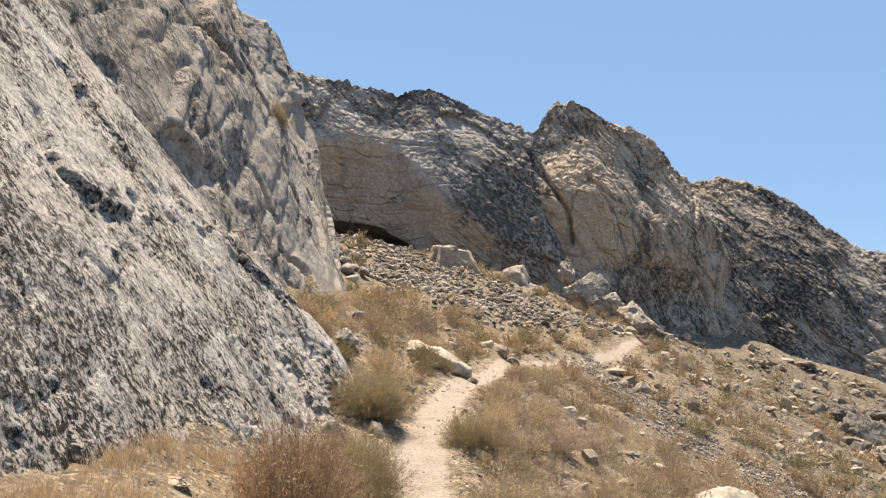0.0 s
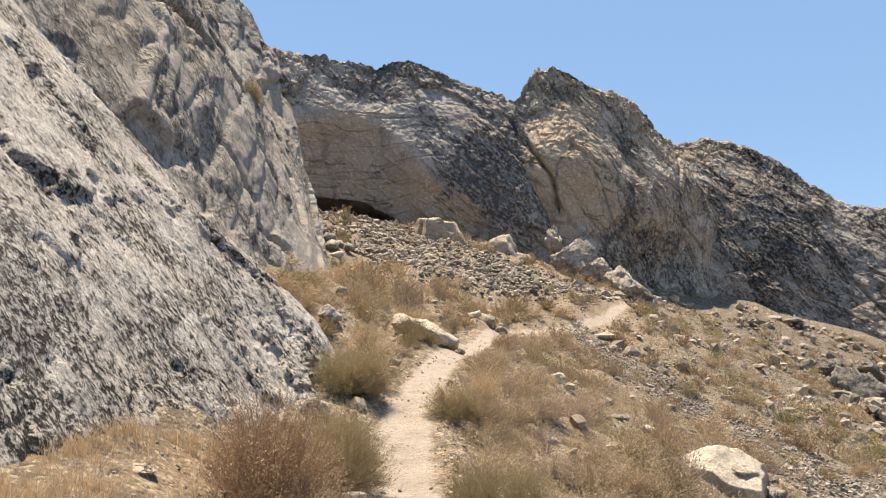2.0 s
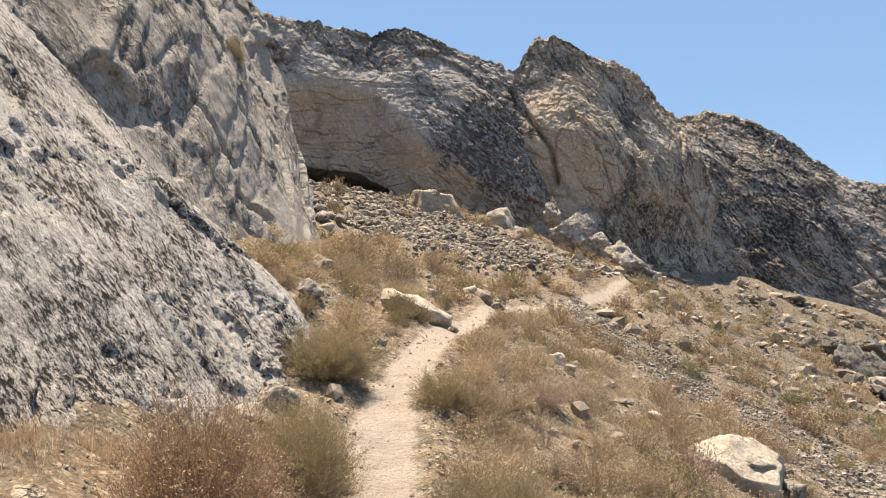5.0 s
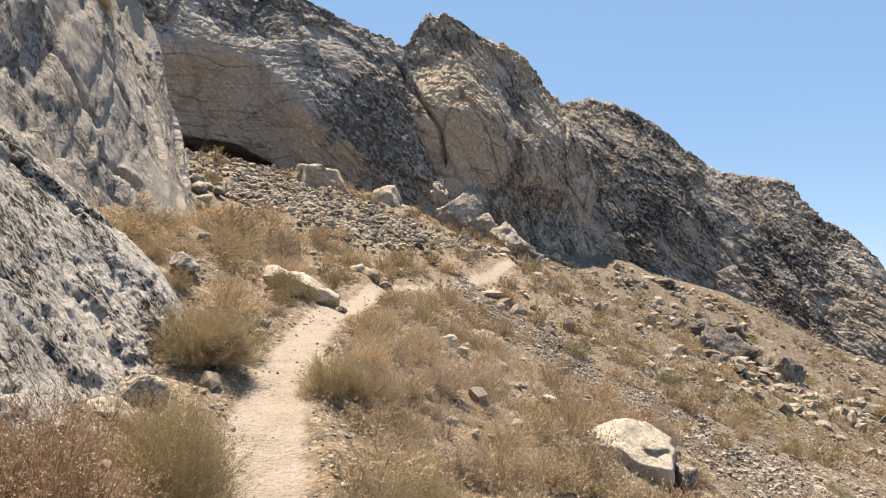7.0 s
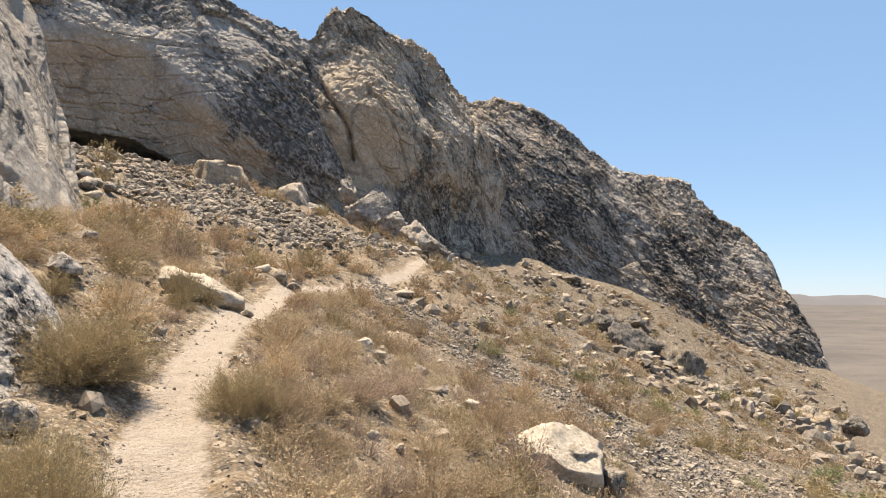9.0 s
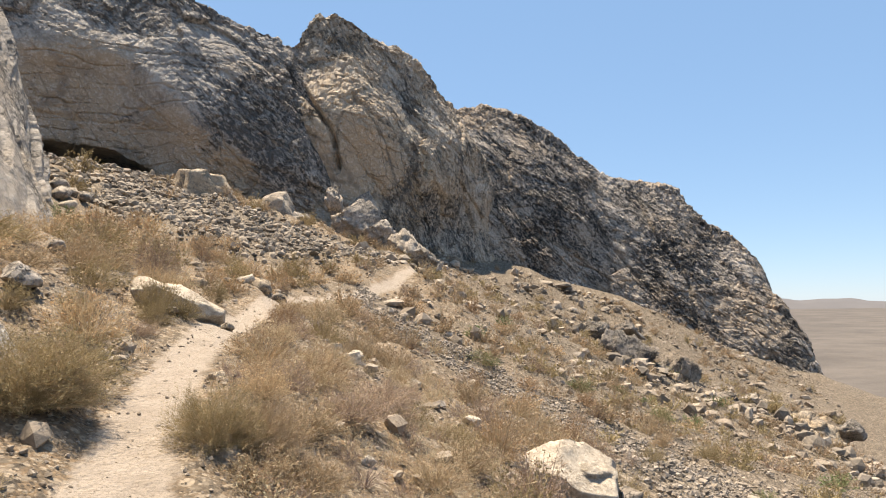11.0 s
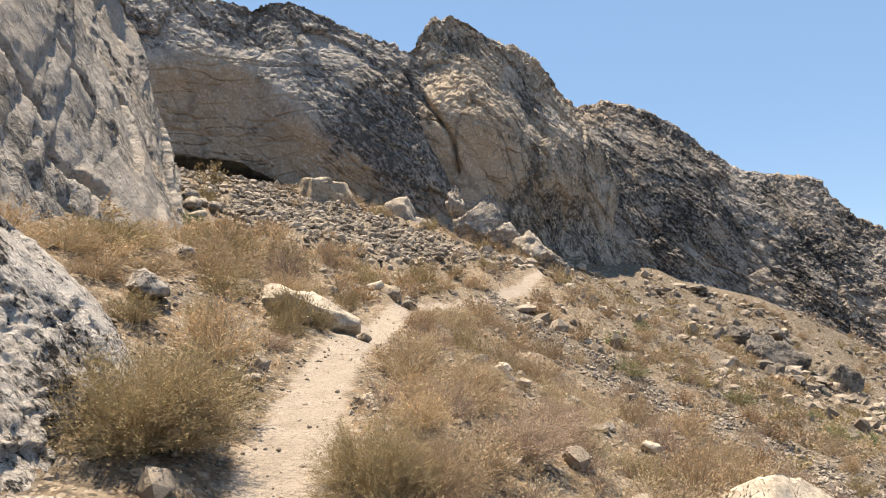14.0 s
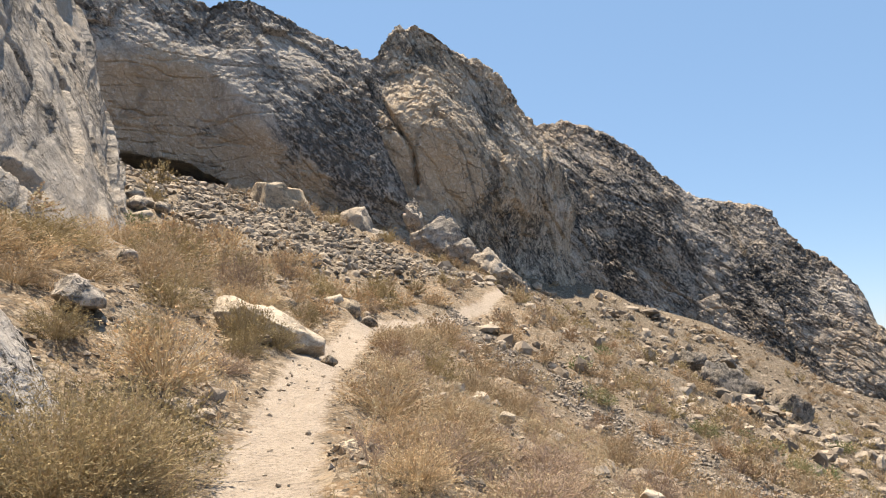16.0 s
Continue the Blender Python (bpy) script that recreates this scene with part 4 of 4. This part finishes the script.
# scattered shrubs, thick between the path and the gravel, thin on the scree
LEFT_PICK = ("olive", "tan", "grey", "olive", "gold")
KIND_PICK = ("tan", "tan", "tan", "grey", "grey", "olive", "rust", "gold")
taken = [(n[2], n[3], n[4] / 2) for n in NOTED] + [(4.75, 11.9, 1.2), (0.0, 16.2, 0.9)]
count = 0
for tries in range(6000):
    if count >= 190:
        break
    band = rng.uniform()
    y = 5.6 + 38 * rng.uniform() ** 1.45 if band < 0.72 else rng.uniform(11, 33) if band < 0.9 else rng.uniform(14, 48)
    x = rng.uniform(0.4, 0.62 * y + 2.0) if band < 0.72 else path_x(y) - rng.uniform(0.4, 5.0) if band < 0.9 else rng.uniform(-2.5, 0.75 * y)
    r = rng.uniform(0.2, 0.36) * (1 + 0.012 * y)
    if not free(x, y, r) or rng.uniform() < 0.93 * gravel(x, y) or rng.uniform() < rubble(x, y):
        continue
    thick = 0.5 + 0.5 * float(vnoise(np.array([[x / 2.4, y / 3.0, 3.0]]), 9)[0]) + (0.35 if x < 0.35 * y + 1.4 else -0.1)
    if rng.uniform() > thick or any((x - a) ** 2 + (y - b) ** 2 < (0.62 * (r + c)) ** 2 for a, b, c in taken):
        continue
    taken.append((x, y, r))
    kind = KIND_PICK[rng.integers(0, len(KIND_PICK))]
    if x < path_x(y):
        kind = LEFT_PICK[rng.integers(0, len(LEFT_PICK))]
    if x > 0.4 * y + 2 and rng.uniform() < 0.4:
        kind = "olive" if rng.uniform() < 0.6 else "green"
    dense = MIDDLE if y < 20 else FAR
    key = (kind, dense[0], count % 3)
    m = shrub_pose(x, y, 2 * r * rng.uniform(0.9, 1.35), 2 * r * rng.uniform(0.75, 1.1), rng.uniform(0, 360), rng.uniform(-6, 6))
    if key not in masters:
        masters[key] = shrub_master(kind, 140 + count, dense)
        masters[key].matrix_basis = m
    else:
        copy_thing(masters[key], pose(0, 0, 0)).matrix_basis = m
    count += 1


# sparse greener shrubs and dry ones over the far open slope
for tries in range(3000):
    if count >= 250:
        break
    y = rng.uniform(13, 50)
    x = rng.uniform(0.28 * y + 2, 0.92 * y + 1)
    r = rng.uniform(0.2, 0.4) * (1 + 0.01 * y)
    if rng.uniform() < 0.9 * gravel(x, y) or float(clump(np.array([x]), np.array([y]), 5.0, 33)[0]) < rng.uniform(-0.6, 0.3) or any((x - a) ** 2 + (y - b) ** 2 < (0.8 * (r + c)) ** 2 for a, b, c in taken):
        continue
    taken.append((x, y, r))
    kind = ("green", "olive", "tan", "grey", "tan", "olive")[rng.integers(0, 6)]
    dense = MIDDLE if y < 19 else FAR
    key = (kind, dense[0], count % 3)
    m = shrub_pose(x, y, 2 * r * rng.uniform(0.9, 1.4), 2 * r * rng.uniform(0.6, 0.9), rng.uniform(0, 360), rng.uniform(-6, 6))
    if key not in masters:
        masters[key] = shrub_master(kind, 440 + count, dense)
        masters[key].matrix_basis = m
    else:
        copy_thing(masters[key], pose(0, 0, 0)).matrix_basis = m
    count += 1


def undergrowth(name, spots, radii, seed, material, label, dense):
    """Low dry brush too thick to tell apart, as one mesh."""
    g = np.random.default_rng(seed)
    shapes = [shrub_shape(seed * 10 + k, *dense) for k in range(5)]
    vs, fs, at = [], [], 0
    z = ground_height(spots[:, 0], spots[:, 1])
    for i in range(len(spots)):
        a = g.uniform(0, 6.28)
        turn = np.array([[math.cos(a), -math.sin(a), 0], [math.sin(a), math.cos(a), 0], [0, 0, g.uniform(0.55, 0.9)]]) * 2 * radii[i]
        for v, f in shapes[i % 5]:
            vs.append(v @ turn.T + [spots[i, 0], spots[i, 1], z[i] - 0.02])
            fs.append(f + at)
            at += len(v)
    return thing(name, mesh_from(name, np.concatenate(vs), np.concatenate(fs)), material, label, "brush", kind="stuff")


def grass_field(name, xy, high, blades, seed, material, label, wide=0.004):
    """Tufts of thin curved blades, as one mesh."""
    g = np.random.default_rng(seed)
    n = len(xy) * blades
    at = np.repeat(xy, blades, 0) + g.normal(size=(n, 2)) * 0.05 * np.repeat(high, blades)[:, None] / 0.25
    z = ground_height(at[:, 0], at[:, 1]) - 0.01
    h = np.repeat(high, blades) * g.uniform(0.5, 1.15, n)
    lean = g.normal(size=(n, 2)) * 0.35
    line = np.zeros((n, 3, 3))
    for k, s in enumerate((0, 0.55, 1.0)):
        line[:, k, :2] = at + lean * (h * s ** 1.8)[:, None]
        line[:, k, 2] = z + h * (s - 0.18 * s ** 3)
    v, f = ribbons(line, g.uniform(0.6, 1.3, n) * wide, g)
    return thing(name, mesh_from(name, v, f), material, label, "grass", kind="stuff")


def scatter(total, seed, box, chance):
    g = np.random.default_rng(seed)
    x, y = g.uniform(box[0], box[1], total), g.uniform(box[2], box[3], total)
    keep = g.uniform(size=total) < chance(x, y)
    return np.stack([x, y], 1)[keep]


def off_path(x, y, gap=0.42):
    return (path_side(x, y) > gap + 0.1 * clump(x, y, 0.4, 4)) | (y > 37)


def wall_side(x, y):
    return x > np.interp(y, (0, 5, 7, 11, 13, 20, 33, 45), (-2.3, -2.1, -1.7, -1.2, -2.6, -3.0, -4.2, -7))


g = np.random.default_rng(8)
bank = scatter(2200, 21, (-2.3, -0.55, 2.4, 6.2), lambda x, y: (wall_side(x, y) & off_path(x, y, 0.6)) * np.clip(0.4 + 1.3 * clump(x, y, 0.4, 6), 0.08, 1))
grass_field("dry_grass", bank, g.uniform(0.05, 0.24, len(bank)), 30, 1, LEAF_GOLD, "golden dry grass on the bank below the rock slab", 0.0045)
left = scatter(1900, 22, (-3.4, 2.5, 6.6, 33), lambda x, y: (wall_side(x, y) & off_path(x, y, 0.5)) * (x < path_x(y)) * np.clip(0.12 + clump(x, y, 1.2, 7), 0, 1))
grass_field("dry_grass", left, g.uniform(0.1, 0.24, len(left)), 22, 2, LEAF_GOLD, "golden dry grass between stones above the path", 0.008)
right = scatter(3600, 23, (0.3, 15, 4.5, 26), lambda x, y: off_path(x, y, 0.45) * (x < 0.6 * y + 1.5) * np.clip(0.38 + clump(x, y, 1.4, 8), 0, 1) * (1 - 0.9 * gravel(x, y)))
grass_field("dry_grass", right, g.uniform(0.08, 0.24, len(right)), 20, 3, LEAF_TAN, "tan dry grass and low twigs on the slope", 0.007)
far_grass = scatter(8500, 24, (-3, 45, 22, 56), lambda x, y: off_path(x, y, 0.5) * np.clip(0.3 + clump(x, y, 3.0, 9), 0, 1) * (x < 0.9 * y) * (1 - rubble(x, y)))
grass_field("dry_grass", far_grass, g.uniform(0.15, 0.4, len(far_grass)), 9, 4, LEAF_TAN, "tan dry grass on the distant slope", 0.03)

brush = scatter(1500, 26, (0.5, 9, 4.8, 20), lambda x, y: off_path(x, y, 0.6) * (x < 0.36 * y + 1.6) * (np.hypot(x - 4.7, y - 11.8) > 1.1) * np.clip(0.5 + clump(x, y, 1.6, 28), 0, 1) * (1 - gravel(x, y)))[:210]
undergrowth("brush", brush, g.uniform(0.12, 0.24, len(brush)), 3, LEAF_TAN, "tan dry brush growing thick beside the path", (60, 220, 440, 0.012, 0.029))
sage = scatter(1200, 27, (0.5, 12, 4.8, 24), lambda x, y: off_path(x, y, 0.6) * (x < 0.45 * y + 2) * (np.hypot(x - 4.7, y - 11.8) > 1.1) * np.clip(0.3 + clump(x, y, 1.3, 29), 0, 1) * (1 - gravel(x, y)))[:140]
undergrowth("brush", sage, g.uniform(0.12, 0.24, len(sage)), 4, STEM_GREY, "greyish dry brush on the stony slope", (80, 300, 200, 0.013, 0.025))
far_brush = scatter(1600, 28, (-3, 45, 20, 56), lambda x, y: off_path(x, y, 0.8) * (x < 0.92 * y) * np.clip(0.35 + clump(x, y, 3.5, 30), 0, 1) * (1 - gravel(x, y)) * (1 - rubble(x, y)))[:340]
undergrowth("brush", far_brush, g.uniform(0.2, 0.42, len(far_brush)), 5, LEAF_TAN, "tan dry brush on the distant slope", (44, 140, 160, 0.035, 0.07))

green_brush = scatter(900, 29, (6, 45, 15, 52), lambda x, y: (x > 0.28 * y + 2) * (x < 0.92 * y) * np.clip(0.2 + clump(x, y, 4.0, 31), 0, 1) * (1 - gravel(x, y)))[:170]
undergrowth("brush", green_brush, g.uniform(0.2, 0.4, len(green_brush)), 6, LEAF_OLIVE, "olive and tan brush dotted over the open slope", (44, 140, 300, 0.028, 0.06))

# loose stones
def sizes_of(count, low, high, seed, power=3.0):
    return low + (high - low) * np.random.default_rng(seed).uniform(size=count) ** power


near = scatter(30000, 31, (-1.8, 11, 4.2, 18), lambda x, y: (wall_side(x, y) & off_path(x, y, 0.36)) * np.clip(0.45 + clump(x, y, 0.9, 14), 0.08, 1))
stone_field("stones", near, sizes_of(len(near), 0.01, 0.04, 1, 3.0), 0, 2, STONE_PALE, "pale angular stones scattered over the dusty slope")
tread = scatter(4200, 32, (-1.2, 5, 4.5, 26), lambda x, y: path_side(x, y) < 0.42)
stone_field("pebbles", tread, sizes_of(len(tread), 0.006, 0.032, 2, 4.0), 1, 3, STONE_PALE, "small pebbles lying on the trodden path")
bed = scatter(62000, 33, (3.5, 13, 6, 31), lambda x, y: gravel(x, y) ** 1.5)
stone_field("gravel", bed, sizes_of(len(bed), 0.016, 0.075, 3, 3.0), 0, 4, STONE_GREY, "bare grey gravel streak running down the slope")
heap = scatter(21000, 34, (-4.6, 9, 29, 43), lambda x, y: rubble(x, y) ** 1.3)
stone_field("rubble", heap, sizes_of(len(heap), 0.025, 0.22, 4, 5.0), 1, 5, STONE_RUBBLE, "heap of grey broken rubble below the cave")
wide = scatter(40000, 35, (-3, 50, 16, 58), lambda x, y: off_path(x, y) * (x < 0.95 * y) * np.clip(0.42 + 0.9 * clump(x, y, 4.0, 15), 0.1, 1))
stone_field("stones", wide, sizes_of(len(wide), 0.028, 0.09, 5, 3.0), 0, 6, STONE_PALE, "pale stones strewn over the far slope")
open_slope = scatter(52000, 38, (7, 48, 13, 56), lambda x, y: (x > 0.26 * y + 2) * (x < 0.95 * y) * np.clip(0.5 + 0.9 * clump(x, y, 2.2, 18), 0.12, 1))
stone_field("stones", open_slope, sizes_of(len(open_slope), 0.022, 0.08, 8, 3.0), 0, 9, STONE_PALE, "small pale stones littering the open slope")
larger = scatter(2600, 40, (-1.8, 16, 5, 30), lambda x, y: (wall_side(x, y) & off_path(x, y, 0.5)) * (x < 0.7 * y + 1) * np.clip(0.4 + clump(x, y, 1.4, 20), 0.05, 1))
stone_field("stones", larger, sizes_of(len(larger), 0.04, 0.17, 10, 4.0), 1, 11, STONE_PALE, "larger pale stones lying between the dry shrubs")
rocky = scatter(9000, 41, (6, 48, 26, 57), lambda x, y: (x < 0.95 * y) * (x > 0.3 * y - 4) * off_path(x, y, 0.8) * np.clip(0.35 + clump(x, y, 2.6, 21), 0.05, 1))
stone_field("stones", rocky, sizes_of(len(rocky), 0.06, 0.42, 11, 4.0), 1, 12, STONE_PALE, "broken rocks strewn below the foot of the ridge")
mouth = scatter(6500, 39, (-9, 1, 31, 49), lambda x, y: np.clip(1.3 - np.abs(x + 4.5) / 4.5, 0, 1) * np.clip(0.6 + clump(x, y, 1.5, 19), 0.1, 1))
stone_field("rubble", mouth, sizes_of(len(mouth), 0.04, 0.3, 9, 3.5), 1, 10, STONE_RUBBLE, "pale broken stones in front of the cave mouth")
belt = scatter(4200, 36, (14, 46, 24, 56), lambda x, y: np.clip(1.3 - np.abs(x - (20 + 0.25 * (y - 28) + 9 * np.clip((36 - y) / 8, 0, 1))) / 4.5, 0, 1) * np.clip(0.5 + clump(x, y, 2.5, 16), 0, 1))
stone_field("stones", belt, sizes_of(len(belt), 0.08, 0.6, 6, 3.0), 1, 7, STONE_RUBBLE, "grey and pale broken rocks in a rocky belt")

# ---- boulders ----

CREAM, GREY = "cream angular boulder half buried in the slope", "grey weathered limestone boulder"
boulder((4.95, 12.5, -0.55), (1.8, 1.2, 1.15), (0, 8, 12), 3, BOULDER_WHITE, CREAM, cuts=5, keep=0.75, sub=5, sides=((-0.05, -0.62, 0.78, 0.36), (-0.7, -0.2, 0.68, 0.5), (0.6, 0.0, 0.8, 0.55), (0.85, -0.5, 0.1, 0.55), (-0.9, -0.3, -0.1, 0.7), (0, 0.8, 0.6, 0.5)))
boulder((5.52, 12.15, -0.98), (0.5, 0.4, 0.58), (0, 0, 30), 4, BOULDER_DARK, "dark grey stone leaning against a cream boulder")
boulder((0.02, 16.45, 1.71), (1.65, 0.8, 0.68), (16, 23, 9), 12, BOULDER_WHITE, "long cream boulder tilted beside the path", cuts=12, keep=0.62, sub=5, sides=((0.05, 0.05, 1, 0.55), (0, -1, 0.0, 0.6), (0.95, -0.2, 0.15, 0.8), (-0.9, -0.1, 0.35, 0.75)), jag=0.12)
boulder((0.6, 42.3, 7.7), (3.5, 2.6, 2.9), (0, 3, 8), 6, BOULDER_TAN, "large blocky tan boulder before the cave", beds=0.006, cuts=4, keep=0.75, sides=((0.05, -0.1, 1, 0.52), (-0.97, -0.2, 0.1, 0.55), (0.9, -0.2, 0.45, 0.6), (0.1, -1, 0.25, 0.5)))
boulder((4.0, 43.0, 6.75), (2.7, 2.2, 2.4), (0, 18, -20), 7, BOULDER_GREY, GREY)
boulder((5.2, 43.4, 6.1), (1.8, 1.6, 1.5), (0, 8, 40), 8, BOULDER_GREY, GREY)
boulder((7.9, 46.0, 7.3), (1.7, 1.6, 3.3), (0, -10, 15), 9, BOULDER_GREY, "leaning grey rock pinnacle at the cliff foot", taper=0.5, sub=5, jag=0.45)
boulder((9.8, 48.8, 6.9), (4.4, 2.4, 3.9), (0, 6, 0), 10, BOULDER_GREY, "pale cone of rock at the cliff foot", taper=0.75)
boulder((8.9, 44.9, 6.3), (3.1, 2.2, 3.2), (0, 32, 10), 11, BOULDER_GREY, GREY, sub=5, jag=0.45)
boulder((9.9, 43.3, 5.3), (3.0, 2.0, 2.6), (0, 24, -10), 13, BOULDER_GREY, GREY, sub=5, jag=0.45)
boulder((11.2, 42.0, 4.35), (3.4, 2.2, 2.5), (0, 22, 12), 14, BOULDER_GREY, "pale grey rock outcrop above the end of the path", sub=5, jag=0.45)
boulder((12.3, 41.8, 3.6), (1.7, 1.4, 1.7), (0, 30, 40), 15, BOULDER_GREY, GREY, sub=5, jag=0.45)
boulder((33.2, 38.3, -5.9), (4.4, 3.0, 2.7), (0, 16, -8), 16, BOULDER_TAN, "big tan bedded boulder on the lower slope", beds=0.008, sub=5, jag=0.45)
boulder((30.6, 38.6, -4.7), (3.0, 2.4, 1.6), (0, 18, 20), 17, BOULDER_TAN, "flat tan boulder on the lower slope", sub=5, jag=0.45)
boulder((23.4, 40.6, -1.35), (4.3, 2.2, 2.6), (0, 17, -6), 18, BOULDER_DARK, "long dark rock rib on the lower slope", sub=5, jag=0.45)
boulder((25.7, 39.7, -2.3), (3.2, 2.0, 2.4), (0, 22, 8), 19, BOULDER_DARK, "long dark rock rib on the lower slope", sub=5, jag=0.45)
boulder((21.4, 35.6, -2.6), (1.9, 1.4, 1.4), (0, 10, 25), 20, BOULDER_DARK, "dark rounded boulder on the lower slope", sub=5, jag=0.45)
boulder((27.9, 48.2, -0.25), (3.2, 2.0, 1.6), (0, 18, 10), 21, BOULDER_DARK, "dark broken outcrop near the ridge", sub=5, jag=0.45)
boulder((23.9, 45.0, 0.0), (2.2, 1.5, 1.3), (0, 12, -25), 22, BOULDER_DARK, "dark broken outcrop near the ridge", sub=5, jag=0.45)
boulder((28.3, 37.0, -3.9), (2.2, 1.7, 1.5), (0, 20, 30), 23, BOULDER_GREY, GREY, sub=5, jag=0.45)
boulder((26.2, 36.4, -3.5), (1.7, 1.5, 1.6), (0, 5, 60), 24, BOULDER_DARK, "dark pitted boulder in the rocky belt", sub=5, jag=0.45)
boulder((35.0, 37.4, -5.9), (2.4, 1.9, 1.5), (0, 14, 70), 25, BOULDER_DARK, "dark pitted boulder in the rocky belt", sub=5, jag=0.45)
boulder((24.4, 34.2, -3.7), (1.5, 1.2, 0.9), (0, 16, 15), 26, BOULDER_GREY, GREY)
boulder((25.0, 28.2, -6.0), (1.9, 1.4, 0.9), (0, 14, -30), 27, BOULDER_TAN, "flat tan boulder on the lower slope")
boulder((19.0, 26.6, -3.75), (0.9, 0.6, 0.35), (0, 16, 40), 28, BOULDER_WHITE, "small pale slab of rock on the slope")
STONE = "pale angular stone lying on the slope"
for k, (x, y, size, up, tone) in enumerate((
        (-0.5, 6.5, 0.3, 0.05, BOULDER_WHITE), (-1.62, 13.45, 0.66, 0.18, BOULDER_GREY), (-0.66, 12.35, 0.36, 0.06, BOULDER_TAN), (-0.5, 12.25, 0.2, 0.04, BOULDER_GREY),
        (0.5, 11.6, 0.34, 0.0, BOULDER_TAN), (2.75, 16.2, 0.42, 0.1, BOULDER_WHITE), (2.55, 16.6, 0.4, 0.08, BOULDER_WHITE), (3.0, 15.7, 0.36, 0.06, BOULDER_WHITE), (2.95, 16.7, 0.35, 0.1, BOULDER_WHITE),
        (3.75, 16.0, 0.42, 0.1, BOULDER_WHITE), (1.8, 10.6, 0.2, 0.05, BOULDER_WHITE), (2.25, 10.5, 0.16, 0.03, BOULDER_WHITE), (1.95, 24.6, 0.8, 0.2, BOULDER_TAN), (2.35, 24.2, 0.5, 0.12, BOULDER_DARK),
        (1.5, 24.0, 0.55, 0.1, BOULDER_WHITE), (11.75, 35.0, 0.75, 0.12, BOULDER_WHITE), (-1.62, 4.9, 0.2, -0.01, BOULDER_TAN), (3.2, 9.9, 0.34, 0.06, BOULDER_GREY), (2.95, 10.1, 0.26, 0.05, BOULDER_DARK),
        (-0.95, 14.0, 0.3, 0.05, BOULDER_GREY), (-1.2, 8.75, 0.6, 0.1, BOULDER_GREY), (-0.85, 8.35, 0.24, 0.04, BOULDER_WHITE), (-1.25, 8.1, 0.4, 0.07, BOULDER_WHITE), (0.75, 16.1, 0.3, 0.05, BOULDER_TAN), (4.1, 14.0, 0.3, 0.05, BOULDER_WHITE), (3.9, 12.9, 0.34, 0.06, BOULDER_GREY), (5.9, 10.9, 0.5, 0.1, BOULDER_TAN),
        (6.8, 15.3, 0.3, 0.06, BOULDER_WHITE), (-0.8, 3.6, 0.2, 0.04, BOULDER_WHITE), (-1.9, 17.3, 0.5, 0.1, BOULDER_GREY), (0.3, 20.5, 0.5, 0.1, BOULDER_TAN), (-3.7, 29.6, 1.0, 0.2, BOULDER_GREY), (-3.45, 28.5, 0.75, 0.15, BOULDER_WHITE), (-4.0, 31.2, 0.9, 0.2, BOULDER_GREY), (-3.2, 30.4, 0.7, 0.12, BOULDER_GREY))):
    boulder((x, y, float(ground_height([x], [y])[0]) + up), (size, size * 0.75, size * 0.55), (0, (k * 13) % 24 - 6, (k * 67) % 360), 60 + k, tone, STONE, 15, "stone", sub=4 if y < 17 else 2)

hills_look = Nodes("far_bare_hills")
HILLS = hills_look.finish(hills_look.mix(hills_look.noise(0.01, 5, 0.6), (0.13, 0.125, 0.13), (0.16, 0.15, 0.15)))

# low hills on the horizon beyond the plain
hx = np.linspace(0, 1, 60)
hv = np.linspace(0, 1, 8)
HU, HV = np.meshgrid(hx, hv, indexing="ij")
hill_pts = np.stack([2300 + 900 * HU + 300 * HV, 3300 - 1100 * HU + 300 * HV, PLAIN + (75 * np.sin(3.14 * HV) * np.sin(3.14 * HU) ** 1.5 * (1 - 0.6 * HU) * (1 + 0.25 * fbm(np.stack([HU.ravel() * 9, HV.ravel(), HU.ravel() * 0], 1), 3, 77).reshape(HU.shape)))], 2)
thing("backdrop", mesh_from("backdrop", hill_pts.reshape(-1, 3), grid_faces(60, 8)), HILLS, "low bare hills far across the plain", "hills", kind="structure")
